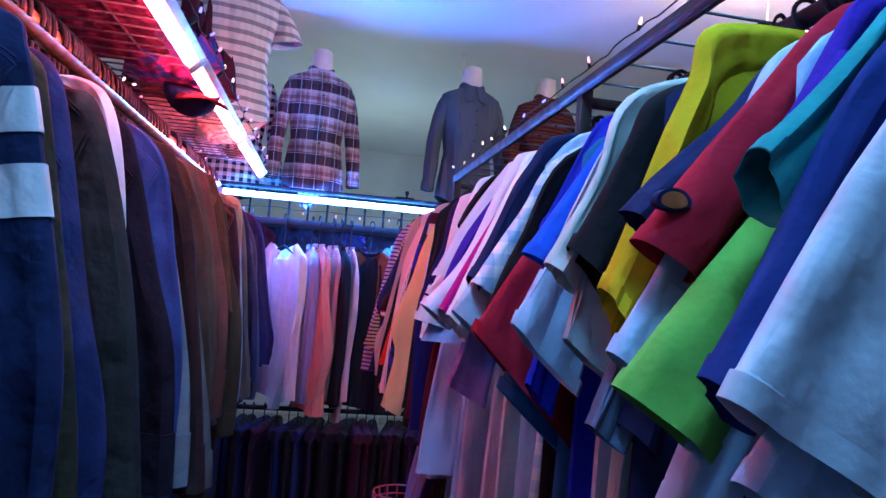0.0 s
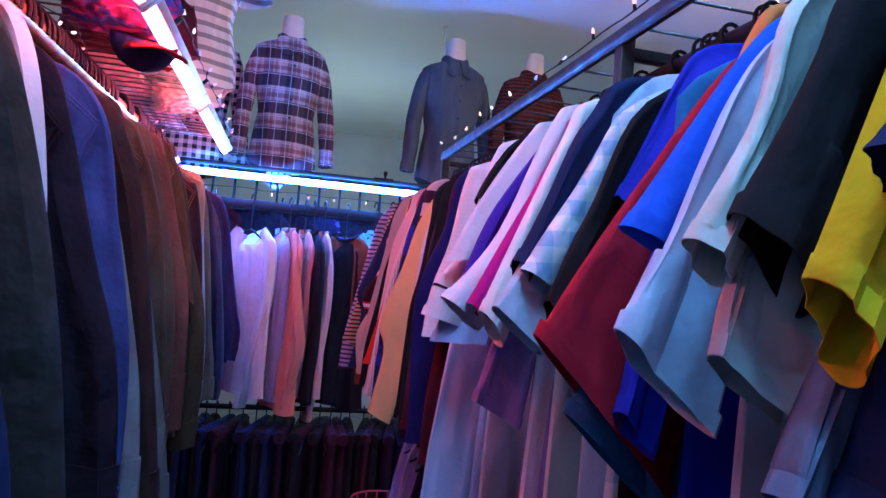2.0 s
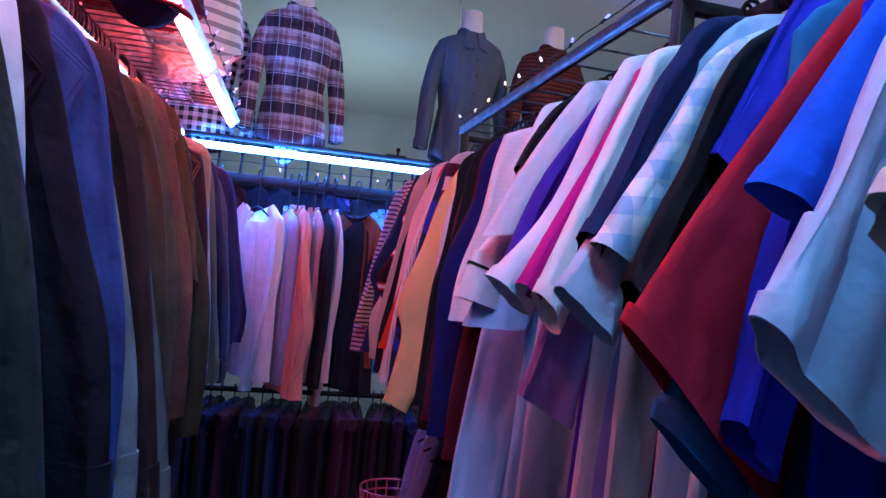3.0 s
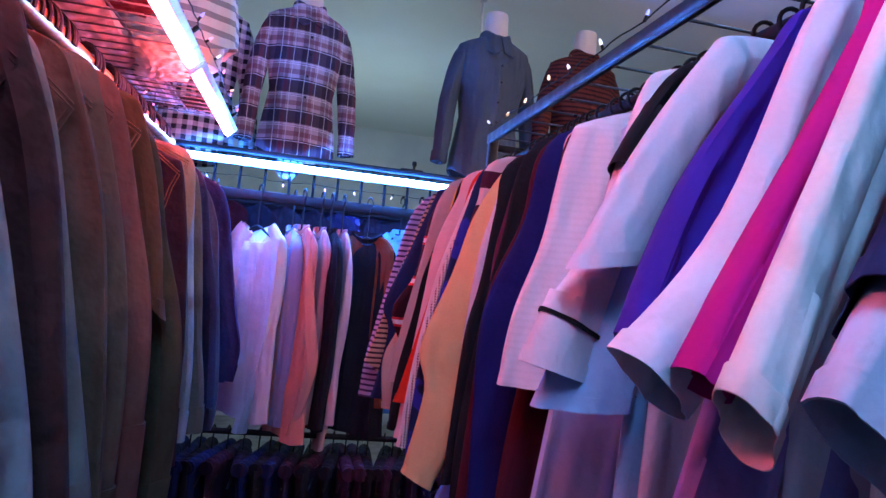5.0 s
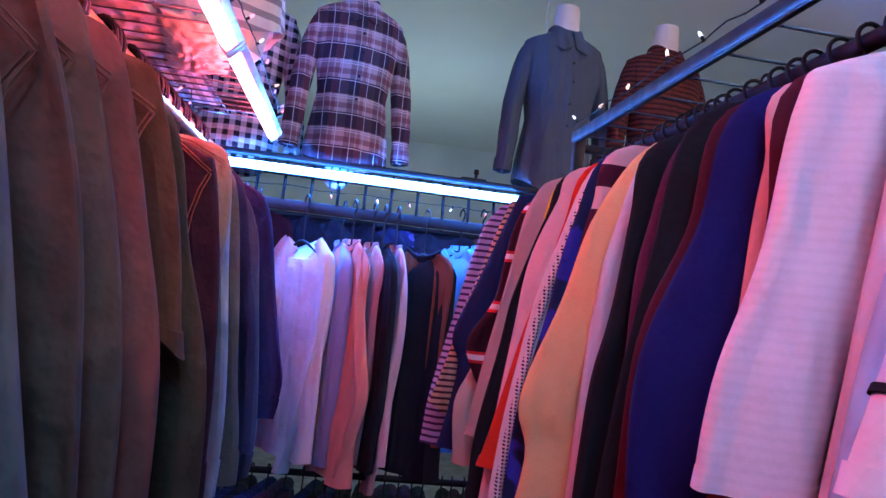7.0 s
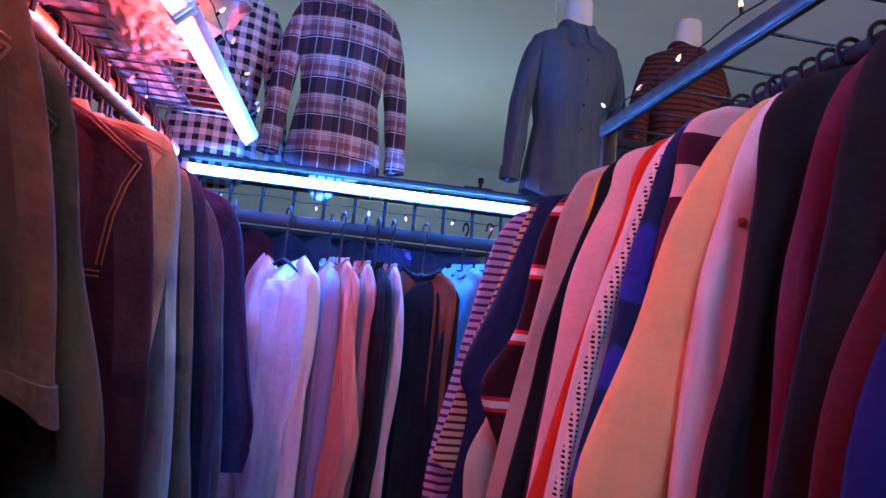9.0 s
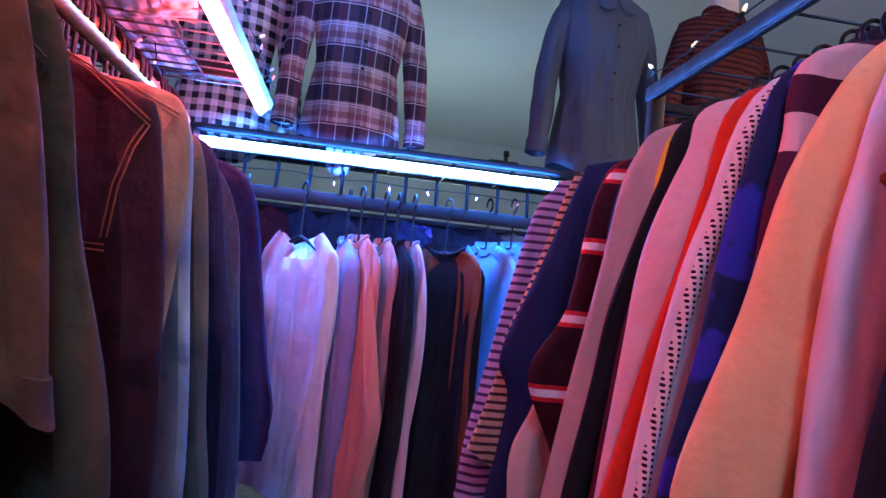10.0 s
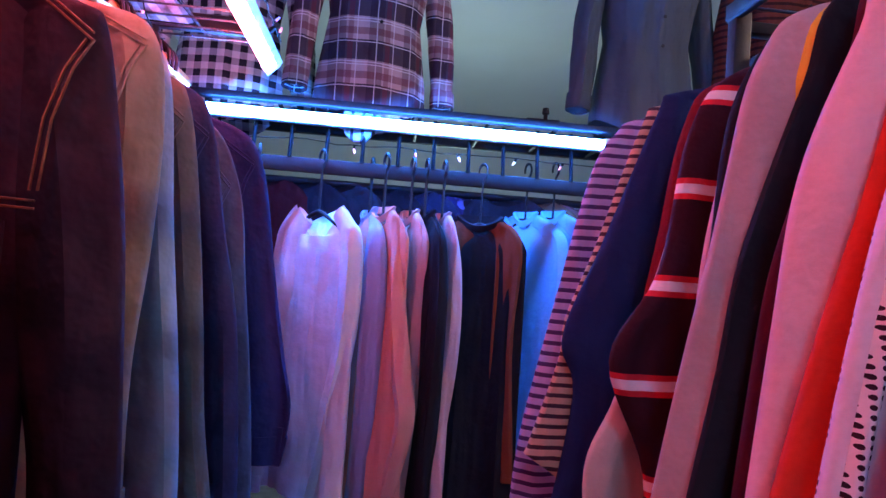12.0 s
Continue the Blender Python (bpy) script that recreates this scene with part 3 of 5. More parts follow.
# short-sleeved tops, from the near end on
hang(0.31, cloth((0.52, 0.6, 0.68)), "short", "round", "pale grey-white cotton t-shirt", sh=0.17, edge=[(0.36, 1.75), (0.292, 1.65), (0.206, 1.504)], under=(0.30, 1.45))
hang(0.368, cloth(NAVY2), "short", "round", "navy blue cotton t-shirt", sh=0.17, edge=[(0.40, 1.79), (0.334, 1.721), (0.28, 1.62), (0.227, 1.507)], under=(0.262, 1.475))
hang(0.395, cloth(TEAL), "short", "round", "teal cotton t-shirt", sh=0.15, edge=[(0.40, 1.79), (0.348, 1.743), (0.267, 1.652)], under=(0.285, 1.606))
hang(0.43, cloth(PUR), "short", "round", "violet cotton t-shirt", sh=0.14, edge=[(0.40, 1.80), (0.363, 1.767), (0.318, 1.68)], under=(0.36, 1.64))
hang(0.455, cloth(GRN), "short", "round", "lime green cotton t-shirt", sh=0.17, edge=[(0.43, 1.77), (0.372, 1.692), (0.29, 1.586), (0.216, 1.486)], under=(0.29, 1.434))
red = hang(0.485, cloth(RED), "short", "round", "red cotton t-shirt with a small badge", sh=0.17, crease=0.0018, edge=[(0.409, 1.81), (0.326, 1.716), (0.236, 1.597)], under=(0.287, 1.566))
hang(0.505, cloth(SKY), "short", "round", "pale blue cotton t-shirt", sh=0.17, edge=[(0.38, 1.78), (0.33, 1.71), (0.259, 1.562), (0.228, 1.508)], under=(0.285, 1.462))
hang(0.546, cloth(NAVY), "short", "round", "dark navy cotton t-shirt", sh=0.17, edge=[(0.403, 1.791), (0.331, 1.709), (0.254, 1.628)], under=(0.29, 1.603))
hang(0.588, cloth(YEL), "short", "round", "bright yellow cotton t-shirt", edge=[(0.358, 1.824), (0.33, 1.765), (0.295, 1.66), (0.257, 1.559)], under=(0.285, 1.50), crease=0.008)
hang(0.64, cloth(BLK), "short", "round", "black cotton t-shirt", edge=[(0.343, 1.777), (0.297, 1.712), (0.245, 1.596)], under=(0.30, 1.535))
hang(0.662, cloth((0.42, 0.52, 0.55)), "short", "round", "pale grey-green cotton t-shirt", edge=[(0.35, 1.75), (0.29, 1.63), (0.256, 1.504)], under=(0.322, 1.448), crease=0.008)
hang(0.684, cloth(MINT), "short", "folded", "pale mint-grey polo shirt", edge=[(0.328, 1.783), (0.277, 1.684), (0.232, 1.58)], under=(0.27, 1.55), crease=0.007)
hang(0.735, cloth(SKY), "short", "round", "light blue-grey cotton t-shirt", edge=[(0.35, 1.77), (0.285, 1.66), (0.242, 1.567), (0.22, 1.51)], under=(0.295, 1.436), crease=0.009)
hang(0.786, cloth(ROY), "short", "round", "bright royal blue t-shirt", sh=0.17, edge=[(0.40, 1.81), (0.343, 1.76), (0.236, 1.596)], under=(0.29, 1.574), crease=0.002)
hang(0.82, cloth((0.012, 0.03, 0.5)), "short", "round", "deep blue cotton t-shirt", edge=[(0.37, 1.74), (0.30, 1.60), (0.262, 1.436)], under=(0.30, 1.394), crease=0.008)
hang(0.845, cloth(ORG), "short", "folded", "orange polo shirt", sh=0.13, edge=[(0.42, 1.84), (0.39, 1.80), (0.35, 1.70)], under=(0.39, 1.66))
hang(0.87, cloth(RED), "short", "round", "red cotton t-shirt with wide sleeves", sh=0.17, edge=[(0.409, 1.80), (0.288, 1.638), (0.202, 1.492)], under=(0.352, 1.338), crease=0.0025)
hang(0.91, cloth((0.02, 0.03, 0.42)), "short", "folded", "deep blue polo shirt with white piping", sh=0.13, trim=cloth(WHT), edge=[(0.40, 1.82), (0.36, 1.77), (0.30, 1.64)], under=(0.34, 1.58))
hang(0.935, cloth(BLK), "short", "round", "black cotton t-shirt", edge=[(0.335, 1.75), (0.271, 1.615), (0.236, 1.526)], under=(0.26, 1.47))
hang(0.967, cloth((0.3, 0.5, 0.72), "gingham", WHT, 0.036), "short", "folded", "blue and white check shirt", edge=[(0.345, 1.762), (0.283, 1.668), (0.219, 1.556)], under=(0.258, 1.534), crease=0.002)
hang(1.035, cloth((0.45, 0.56, 0.72)), "short", "round", "pale grey-blue cotton t-shirt", sh=0.235, length=0.8, turn=9, edge=[(0.384, 1.806), (0.31, 1.72), (0.243, 1.601), (0.192, 1.513)], under=(0.25, 1.462), crease=0.004)
hang(1.05, cloth(NAVY), "short", "round", "navy blue t-shirt", turn=9, edge=[(0.345, 1.8), (0.295, 1.742), (0.253, 1.656), (0.21, 1.565)], under=(0.232, 1.53))
hang(1.12, cloth(WHT), "short", "round", "white cotton t-shirt", sh=0.235, length=0.8, turn=9, edge=[(0.34, 1.79), (0.3, 1.74), (0.248, 1.62), (0.198, 1.503)], under=(0.235, 1.458), crease=0.004)
hang(1.14, cloth(MAG), "short", "round", "magenta cotton t-shirt", sh=0.13, length=0.5, turn=9, edge=[(0.34, 1.78), (0.31, 1.735), (0.255, 1.632), (0.19, 1.51)], under=(0.212, 1.492), crease=0.003)
hang(1.16, cloth((0.62, 0.36, 0.06)), "short", "round", "mustard yellow t-shirt", sh=0.13, length=0.5, edge=[(0.43, 1.835), (0.40, 1.81), (0.34, 1.70)], under=(0.37, 1.66))
hang(1.19, cloth((0.7, 0.66, 0.78)), "short", "round", "pale lilac cotton t-shirt", sh=0.235, length=0.8, turn=9, edge=[(0.345, 1.8), (0.305, 1.764), (0.235, 1.607), (0.162, 1.514)], under=(0.215, 1.474), crease=0.004)
hang(1.265, cloth(RED), "short", "round", "red cotton t-shirt", sh=0.13, length=0.5, edge=[(0.42, 1.83), (0.37, 1.76), (0.33, 1.68)], under=(0.36, 1.64))
hang(1.25, cloth(PUR), "short", "round", "purple cotton t-shirt", turn=9, edge=[(0.37, 1.8), (0.325, 1.762), (0.25, 1.65), (0.2, 1.52)], under=(0.24, 1.5))
hang(1.405, cloth((0.3, 0.5, 0.8)), "short", "folded", "pale blue polo shirt", sh=0.235, length=0.8, turn=9, edge=[(0.34, 1.76), (0.29, 1.66), (0.258, 1.56), (0.212, 1.432)], under=(0.315, 1.433), crease=0.006)
hang(1.37, cloth((0.62, 0.6, 0.72)), "short", "folded", "pale lilac-grey polo shirt", sh=0.235, length=0.8, turn=9, edge=[(0.38, 1.82), (0.345, 1.79), (0.27, 1.68), (0.214, 1.566)], under=(0.285, 1.578), crease=0.003)
hang(1.395, cloth(BLK), "short", "folded", "black polo shirt", turn=9, edge=[(0.36, 1.80), (0.29, 1.735), (0.266, 1.675)], under=(0.295, 1.645))
hang(1.42, cloth((0.72, 0.67, 0.76)), "short", "folded", "pale lilac polo shirt with black cuff stripes", turn=9, edge=[(0.34, 1.79), (0.29, 1.75), (0.25, 1.6), (0.207, 1.528), (0.186, 1.476)], under=(0.262, 1.456), cuff=cloth(BLK), band=(0.80, 0.813), crease=0.004)

# shirts whose hems show below the others' sleeves
hang(0.335, cloth(SKY), "short", "round", "light blue cotton t-shirt", sh=0.16, length=0.8, edge=[(0.38, 1.74), (0.31, 1.60), (0.232, 1.455)], under=(0.285, 1.42))
hang(0.475, cloth(SKY), "short", "round", "light blue cotton t-shirt", sh=0.2, length=0.85, edge=[(0.40, 1.74), (0.33, 1.58), (0.262, 1.40)], under=(0.31, 1.36))
hang(0.615, cloth((0.10, 0.15, 0.24)), "short", "round", "slate blue cotton t-shirt", edge=[(0.38, 1.72), (0.32, 1.58), (0.264, 1.427)], under=(0.30, 1.40))
hang(0.60, cloth(NAVY), "short", "round", "dark navy cotton t-shirt", sh=0.245, length=0.8, edge=[(0.38, 1.72), (0.33, 1.58), (0.29, 1.43)], under=(0.32, 1.40))
hang(0.895, cloth((0.02, 0.14, 0.32)), "short", "round", "petrol blue cotton t-shirt", edge=[(0.39, 1.73), (0.30, 1.56), (0.248, 1.416)], under=(0.35, 1.325), crease=0.003)
hang(1.165, cloth((0.28, 0.24, 0.6)), "short", "round", "violet-blue cotton t-shirt", length=0.8, edge=[(0.37, 1.74), (0.29, 1.58), (0.231, 1.376)], under=(0.30, 1.338))
hang(1.46, cloth((0.34, 0.52, 0.78)), "long", "round", "pale blue long-sleeved top", length=0.86, edge=[(0.37, 1.77), (0.31, 1.62), (0.27, 1.42), (0.245, 1.25), (0.24, 1.14)], puff=1.1)
hang(1.5, cloth((0.55, 0.5, 0.66)), "long", "round", "pale lilac long-sleeved top", length=0.86, edge=[(0.37, 1.77), (0.32, 1.62), (0.285, 1.42), (0.27, 1.25), (0.265, 1.12)], puff=1.1)

# long-sleeved tops, on to the far end
hang(1.55, cloth((0.72, 0.64, 0.70), "rib"), "long", "round", "pale pink knitted sweater", edge=[(0.334, 1.773), (0.304, 1.739), (0.277, 1.614), (0.251, 1.518), (0.239, 1.42)], puff=1.2)
hang(1.62, cloth(WINE), "long", "round", "dark wine sweater", edge=[(0.334, 1.775), (0.314, 1.635), (0.29, 1.48), (0.27, 1.3), (0.26, 1.16)])
hang(1.645, cloth(PNK), "long", "round", "pale pink long-sleeved top", edge=[(0.345, 1.78), (0.33, 1.70), (0.32, 1.6), (0.30, 1.4), (0.30, 1.2)])
hang(1.683, cloth((0.010, 0.010, 0.085)), "long", "round", "deep blue long-sleeved top", edge=[(0.334, 1.776), (0.294, 1.638), (0.25, 1.504), (0.244, 1.35), (0.25, 1.18)])
hang(1.72, cloth(WINE), "long", "folded", "dark red long-sleeved shirt", edge=[(0.335, 1.775), (0.30, 1.64), (0.262, 1.52), (0.25, 1.36), (0.245, 1.2)])
hang(1.765, cloth(BLK), "long", "round", "black long-sleeved top", edge=[(0.33, 1.78), (0.289, 1.609), (0.26, 1.433), (0.25, 1.31), (0.245, 1.17)])
hang(1.81, cloth((0.08, 0.015, 0.04)), "long", "round", "dark plum long-sleeved top", edge=[(0.345, 1.775), (0.30, 1.64), (0.285, 1.5), (0.27, 1.34), (0.26, 1.2)])
hang(1.86, cloth(BLK), "long", "round", "black long-sleeved top", edge=[(0.33, 1.77), (0.299, 1.669), (0.283, 1.536), (0.265, 1.43), (0.25, 1.2)])
hang(1.91, cloth((0.02, 0.015, 0.04), "wide", OFF, 0.034, OFF), "long", "round", "black sweater with white bars", edge=[(0.38, 1.79), (0.342, 1.63), (0.313, 1.518), (0.296, 1.42), (0.28, 1.2)])
blouse = hang(1.944, cloth((0.6, 0.52, 0.62)), "long", "folded", "pale lilac blouse with a button", edge=[(0.365, 1.79), (0.311, 1.655), (0.292, 1.55), (0.285, 1.417), (0.275, 1.2)], crease=0.003)
hang(1.985, cloth(PEACH), "long", "round", "peach-orange long-sleeved top", edge=[(0.38, 1.80), (0.302, 1.69), (0.264, 1.555), (0.216, 1.415), (0.232, 1.33), (0.205, 1.18)], under=(0.262, 1.15), crease=0.003)
hang(2.02, cloth((0.06, 0.012, 0.03), "block", PNK, 0.07), "long", "round", "pink and black block-patterned top", sh=0.165, edge=[(0.335, 1.79), (0.303, 1.701), (0.288, 1.61), (0.275, 1.42), (0.26, 1.2)])
hang(2.05, cloth(NAVY, "camo", (0.03, 0.03, 0.3)), "long", "round", "navy printed blouse", edge=[(0.335, 1.79), (0.287, 1.675), (0.259, 1.537), (0.228, 1.392), (0.22, 1.2)])
hang(2.1, cloth((0.66, 0.5, 0.52)), "long", "folded", "pink blouse with a band of black dots", edge=[(0.345, 1.79), (0.283, 1.645), (0.25, 1.529), (0.225, 1.38), (0.21, 1.2)], crease=0.003, trim_line=cloth((0.7, 0.55, 0.55), "dots", (0.03, 0.01, 0.02), 0.0056))
hang(2.135, cloth((0.50, 0.03, 0.015)), "long", "round", "bright red-orange top", edge=[(0.345, 1.79), (0.302, 1.686), (0.275, 1.577), (0.243, 1.46), (0.20, 1.28)])
hang(2.168, cloth(PNK), "long", "round", "pale pink long-sleeved top", edge=[(0.33, 1.785), (0.297, 1.724), (0.265, 1.63), (0.25, 1.52), (0.232, 1.387), (0.215, 1.2)])
hang(2.203, cloth(WINE), "long", "round", "dark wine cardigan", edge=[(0.345, 1.79), (0.313, 1.715), (0.272, 1.58), (0.252, 1.472), (0.23, 1.32), (0.225, 1.2)])
hang(2.235, cloth(BLK), "long", "round", "black long-sleeved top", edge=[(0.34, 1.79), (0.299, 1.703), (0.26, 1.572), (0.242, 1.472), (0.212, 1.32), (0.21, 1.2)])
hang(2.255, cloth((0.65, 0.42, 0.05)), "long", "round", "thin mustard top", sh=0.18, edge=[(0.35, 1.79), (0.306, 1.728), (0.302, 1.66), (0.32, 1.5), (0.33, 1.2)])
hang(2.27, cloth((0.38, 0.26, 0.25)), "long", "round", "grey-pink cardigan", edge=[(0.33, 1.785), (0.285, 1.738), (0.259, 1.634), (0.232, 1.487), (0.205, 1.3)])
hang(2.325, cloth(BLK), "long", "round", "black knitted cardigan", edge=[(0.35, 1.79), (0.308, 1.745), (0.278, 1.66), (0.268, 1.52), (0.25, 1.3)])
hang(2.365, cloth((0.5, 0.36, 0.36)), "long", "round", "dusty pink long-sleeved top", edge=[(0.36, 1.78), (0.31, 1.70), (0.285, 1.58), (0.28, 1.4), (0.26, 1.2)])
hang(2.415, cloth((0.035, 0.008, 0.013), "wide", (0.75, 0.62, 0.6), 0.105, (0.5, 0.02, 0.03)), "long", "round", "dark sweater with red and white stripes", edge=[(0.347, 1.775), (0.289, 1.70), (0.263, 1.547), (0.217, 1.449), (0.26, 1.33), (0.255, 1.2)], crease=0.004)
hang(2.465, cloth((0.5, 0.38, 0.32)), "long", "round", "beige long-sleeved top", edge=[(0.36, 1.78), (0.32, 1.69), (0.275, 1.52), (0.243, 1.406), (0.21, 1.323), (0.225, 1.2)])
hang(2.53, cloth((0.14, 0.01, 0.015)), "long", "round", "dark red long-sleeved top", sh=0.19, edge=[(0.375, 1.795), (0.335, 1.735), (0.315, 1.6), (0.28, 1.4), (0.27, 1.2)])
hang(2.595, cloth(NAVY), "long", "round", "navy long-sleeved top", edge=[(0.357, 1.80), (0.327, 1.765), (0.262, 1.578), (0.22, 1.454), (0.236, 1.38), (0.21, 1.2)])
hang(2.635, cloth((0.5, 0.3, 0.2), "stripe", (0.05, 0.02, 0.03), 0.014), "long", "round", "orange and black striped sweater", edge=[(0.35, 1.79), (0.322, 1.76), (0.269, 1.596), (0.228, 1.483), (0.222, 1.421), (0.183, 1.295)], under=(0.235, 1.262), crease=0.003)
hang(2.72, cloth((0.4, 0.3, 0.5), "stripe", (0.06, 0.03, 0.1), 0.016), "long", "round", "purple striped sweater", edge=[(0.35, 1.79), (0.315, 1.766), (0.283, 1.706), (0.242, 1.529), (0.198, 1.314), (0.19, 1.18)])

for nm, r, d, mt in (("badge_rim", 0.7, 0.0165, cloth(NAVY)), ("badge", 0.52, 0.0172, cloth((0.6, 0.16, 0.06)))):
    bm = bmesh.new()
    rings(bm, [[(0.312 + 0.021 * r * math.cos(a), y, -0.209 + 0.016 * r * math.sin(a) * (1 if math.sin(a) > 0 else 0.55)) for a in [2 * math.pi * j / 20 for j in range(20)]] for y in (0.006, d)])
    bmesh.ops.recalc_face_normals(bm, faces=bm.faces)
    part(nm, bm, mt, red, "small orange and navy badge" if nm == "badge" else "navy badge rim")
part("button", sweep([(0.24, 0.008, -0.173), (0.24, 0.0165, -0.173), (0.24, 0.0175, -0.173)], [0.0045, 0.0045, 0.003], 12), STITCH, blouse, "small pinkish button")
for k in range(11):
    c = rnd.choice([NAVY, SKY, WHT, BLK, RED, LIL, GRY])
    hang(0.14 - 0.11 * k, cloth(c), "short", "round", "cotton t-shirt", edge=[(0.35, 1.76), (0.31, 1.66), (0.26, 1.52)], under=(0.31, 1.46))

def aside(x, z):
    """A place (x, z) of the aisle's cross-section in the measures of a jacket on the orange-tinted rail."""
    return (x - RAIL_L, z - (ZL - 0.122))


def jacket(y, color, words, edge, deep=0.6, plain=False, seams=None, **o):
    mat = cloth(color) if plain else D(color, deep)
    wide = max(0.12, aside(*edge[0])[0] - 0.03)
    g = garment("jacket", pose(RAIL_L, y, ZL - 0.122, 0, 0, rnd.uniform(-2, 2)), mat, words + " on a hanger", "jacket", rnd, sleeve="long", collar="round" if plain else "folded",
                sh=wide, spread=0.2, thick=rnd.uniform(0.022, 0.028), puff=1.25, crease=0.0085, length=rnd.uniform(0.76, 0.86), group="jackets on the rack",
                edge=[aside(*p) for p in edge], **o)
    if not plain:
        cx, cz = aside(*edge[1])
        line = seams or mat
        for off in (0.0, 0.007):
            part("armhole_seam", strip_bm([(cx - 0.004 - off, -0.024, cz - 0.018), (cx - 0.014 - off, -0.038, cz - 0.05), (cx - 0.024 - off, -0.047, cz - 0.10), (cx - 0.028 - off, -0.051, cz - 0.165)], 0.0012, 0.002), line, g, "stitched seam")
            part("yoke_seam", strip_bm([(-0.1, -0.046, cz - 0.165 - off), (0.0, -0.048, cz - 0.168 - off), (cx - 0.03, -0.050, cz - 0.174 - off)], 0.0012, 0.002), line, g, "stitched seam")
            part("shoulder_seam", strip_bm([(0.08, -0.028, -0.012 - off), ((0.08 + cx) / 2, -0.031, cz * 0.5 - 0.002 - off), (cx - 0.004, -0.026, cz - 0.012 - off)], 0.0012, 0.002), line, g, "stitched seam")
    copy_thing(H1, pose(RAIL_L, y, ZL, 0, 0, 180 + rnd.uniform(-14, 14))).scale = (0.7, 1, 1)
    for step in (0.028, 0.056):
        copy_thing(H1, pose(RAIL_L, y + step + rnd.uniform(-0.006, 0.006), ZL, 0, 0, 180 + rnd.uniform(-14, 14))).scale = (0.7, 1, 1)
    return g


jacket(0.755, (0.03, 0.05, 0.16), "dark blue denim jacket with white sleeve stripes", [(-0.35, 1.80), (-0.319, 1.755), (-0.291, 1.617), (-0.256, 1.44), (-0.252, 1.34), (-0.262, 1.15)], 0.36, stitched=(0.385, 0.475), ring_mat=cloth(WHT))
jacket(0.87, (0.07, 0.075, 0.05), "olive green denim jacket", [(-0.37, 1.79), (-0.334, 1.718), (-0.30, 1.5), (-0.266, 1.263), (-0.26, 1.1)], 0.36)
jacket(0.97, (0.03, 0.06, 0.22), "blue denim jacket", [(-0.386, 1.81), (-0.34, 1.68), (-0.30, 1.47), (-0.267, 1.29), (-0.26, 1.1)], 0.36)
jacket(1.08, (0.05, 0.065, 0.065), "grey-green denim jacket", [(-0.395, 1.80), (-0.343, 1.755), (-0.27, 1.464), (-0.235, 1.195), (-0.23, 1.05)], 0.36)
jacket(1.16, (0.55, 0.68, 0.76), "pale blue cotton jacket", [(-0.405, 1.835), (-0.352, 1.785), (-0.313, 1.604), (-0.30, 1.4), (-0.29, 1.2)], plain=True)
jacket(1.27, (0.02, 0.022, 0.04), "near-black denim jacket", [(-0.376, 1.80), (-0.334, 1.711), (-0.28, 1.52), (-0.245, 1.374), (-0.225, 1.145)], 0.36)
jacket(1.37, (0.04, 0.09, 0.3), "mid-blue denim jacket", [(-0.385, 1.81), (-0.32, 1.74), (-0.285, 1.6), (-0.258, 1.426), (-0.25, 1.25), (-0.25, 1.1)], 0.6)
jacket(1.44, (0.24, 0.27, 0.30), "faded grey denim jacket", [(-0.38, 1.79), (-0.34, 1.70), (-0.285, 1.52), (-0.25, 1.33), (-0.235, 1.10)], 0.6)
jacket(1.52, (0.05, 0.03, 0.03), "dark brown corduroy jacket", [(-0.35, 1.80), (-0.318, 1.735), (-0.275, 1.58), (-0.23, 1.3), (-0.21, 1.07)], 0.44)
jacket(1.60, (0.2, 0.22, 0.21), "pale grey-green denim jacket", [(-0.37, 1.79), (-0.33, 1.72), (-0.285, 1.55), (-0.23, 1.25), (-0.205, 1.05)], 0.44)
jacket(1.70, (0.13, 0.10, 0.07), "brown cotton jacket", [(-0.36, 1.80), (-0.318, 1.73), (-0.27, 1.55), (-0.245, 1.35), (-0.235, 1.08)], 0.44)
jacket(1.79, (0.15, 0.11, 0.08), "tan cotton jacket", [(-0.36, 1.81), (-0.322, 1.75), (-0.275, 1.58), (-0.25, 1.35), (-0.245, 1.08)], 0.44)
jacket(1.86, (0.22, 0.10, 0.08), "rust red cotton jacket", [(-0.355, 1.81), (-0.315, 1.755), (-0.27, 1.60), (-0.238, 1.42), (-0.23, 1.15)], 0.44)
jacket(1.93, (0.14, 0.12, 0.11), "brown-grey cotton jacket", [(-0.365, 1.81), (-0.33, 1.75), (-0.29, 1.60), (-0.26, 1.4), (-0.25, 1.12)], 0.44)
jacket(2.0, (0.17, 0.075, 0.04), "rusty brown denim jacket with short rolled sleeves", [(-0.351, 1.815), (-0.31, 1.757), (-0.262, 1.54), (-0.244, 1.42)], 0.44, under=aside(-0.31, 1.49), seams=STITCH)
jacket(2.1, (0.10, 0.075, 0.045), "olive brown denim jacket", [(-0.354, 1.79), (-0.30, 1.715), (-0.268, 1.57), (-0.228, 1.40), (-0.213, 1.185), (-0.22, 1.05)], 0.44)
jacket(2.2, (0.07, 0.06, 0.045), "dark olive cotton jacket", [(-0.40, 1.80), (-0.36, 1.73), (-0.32, 1.58), (-0.28, 1.35), (-0.27, 1.08)], 0.44)
plum = jacket(2.39, (0.055, 0.022, 0.032), "dark plum denim jacket with orange seams", [(-0.345, 1.765), (-0.308, 1.738), (-0.286, 1.604), (-0.270, 1.43), (-0.256, 1.28), (-0.255, 1.05)], 0.58, seams=STITCH)
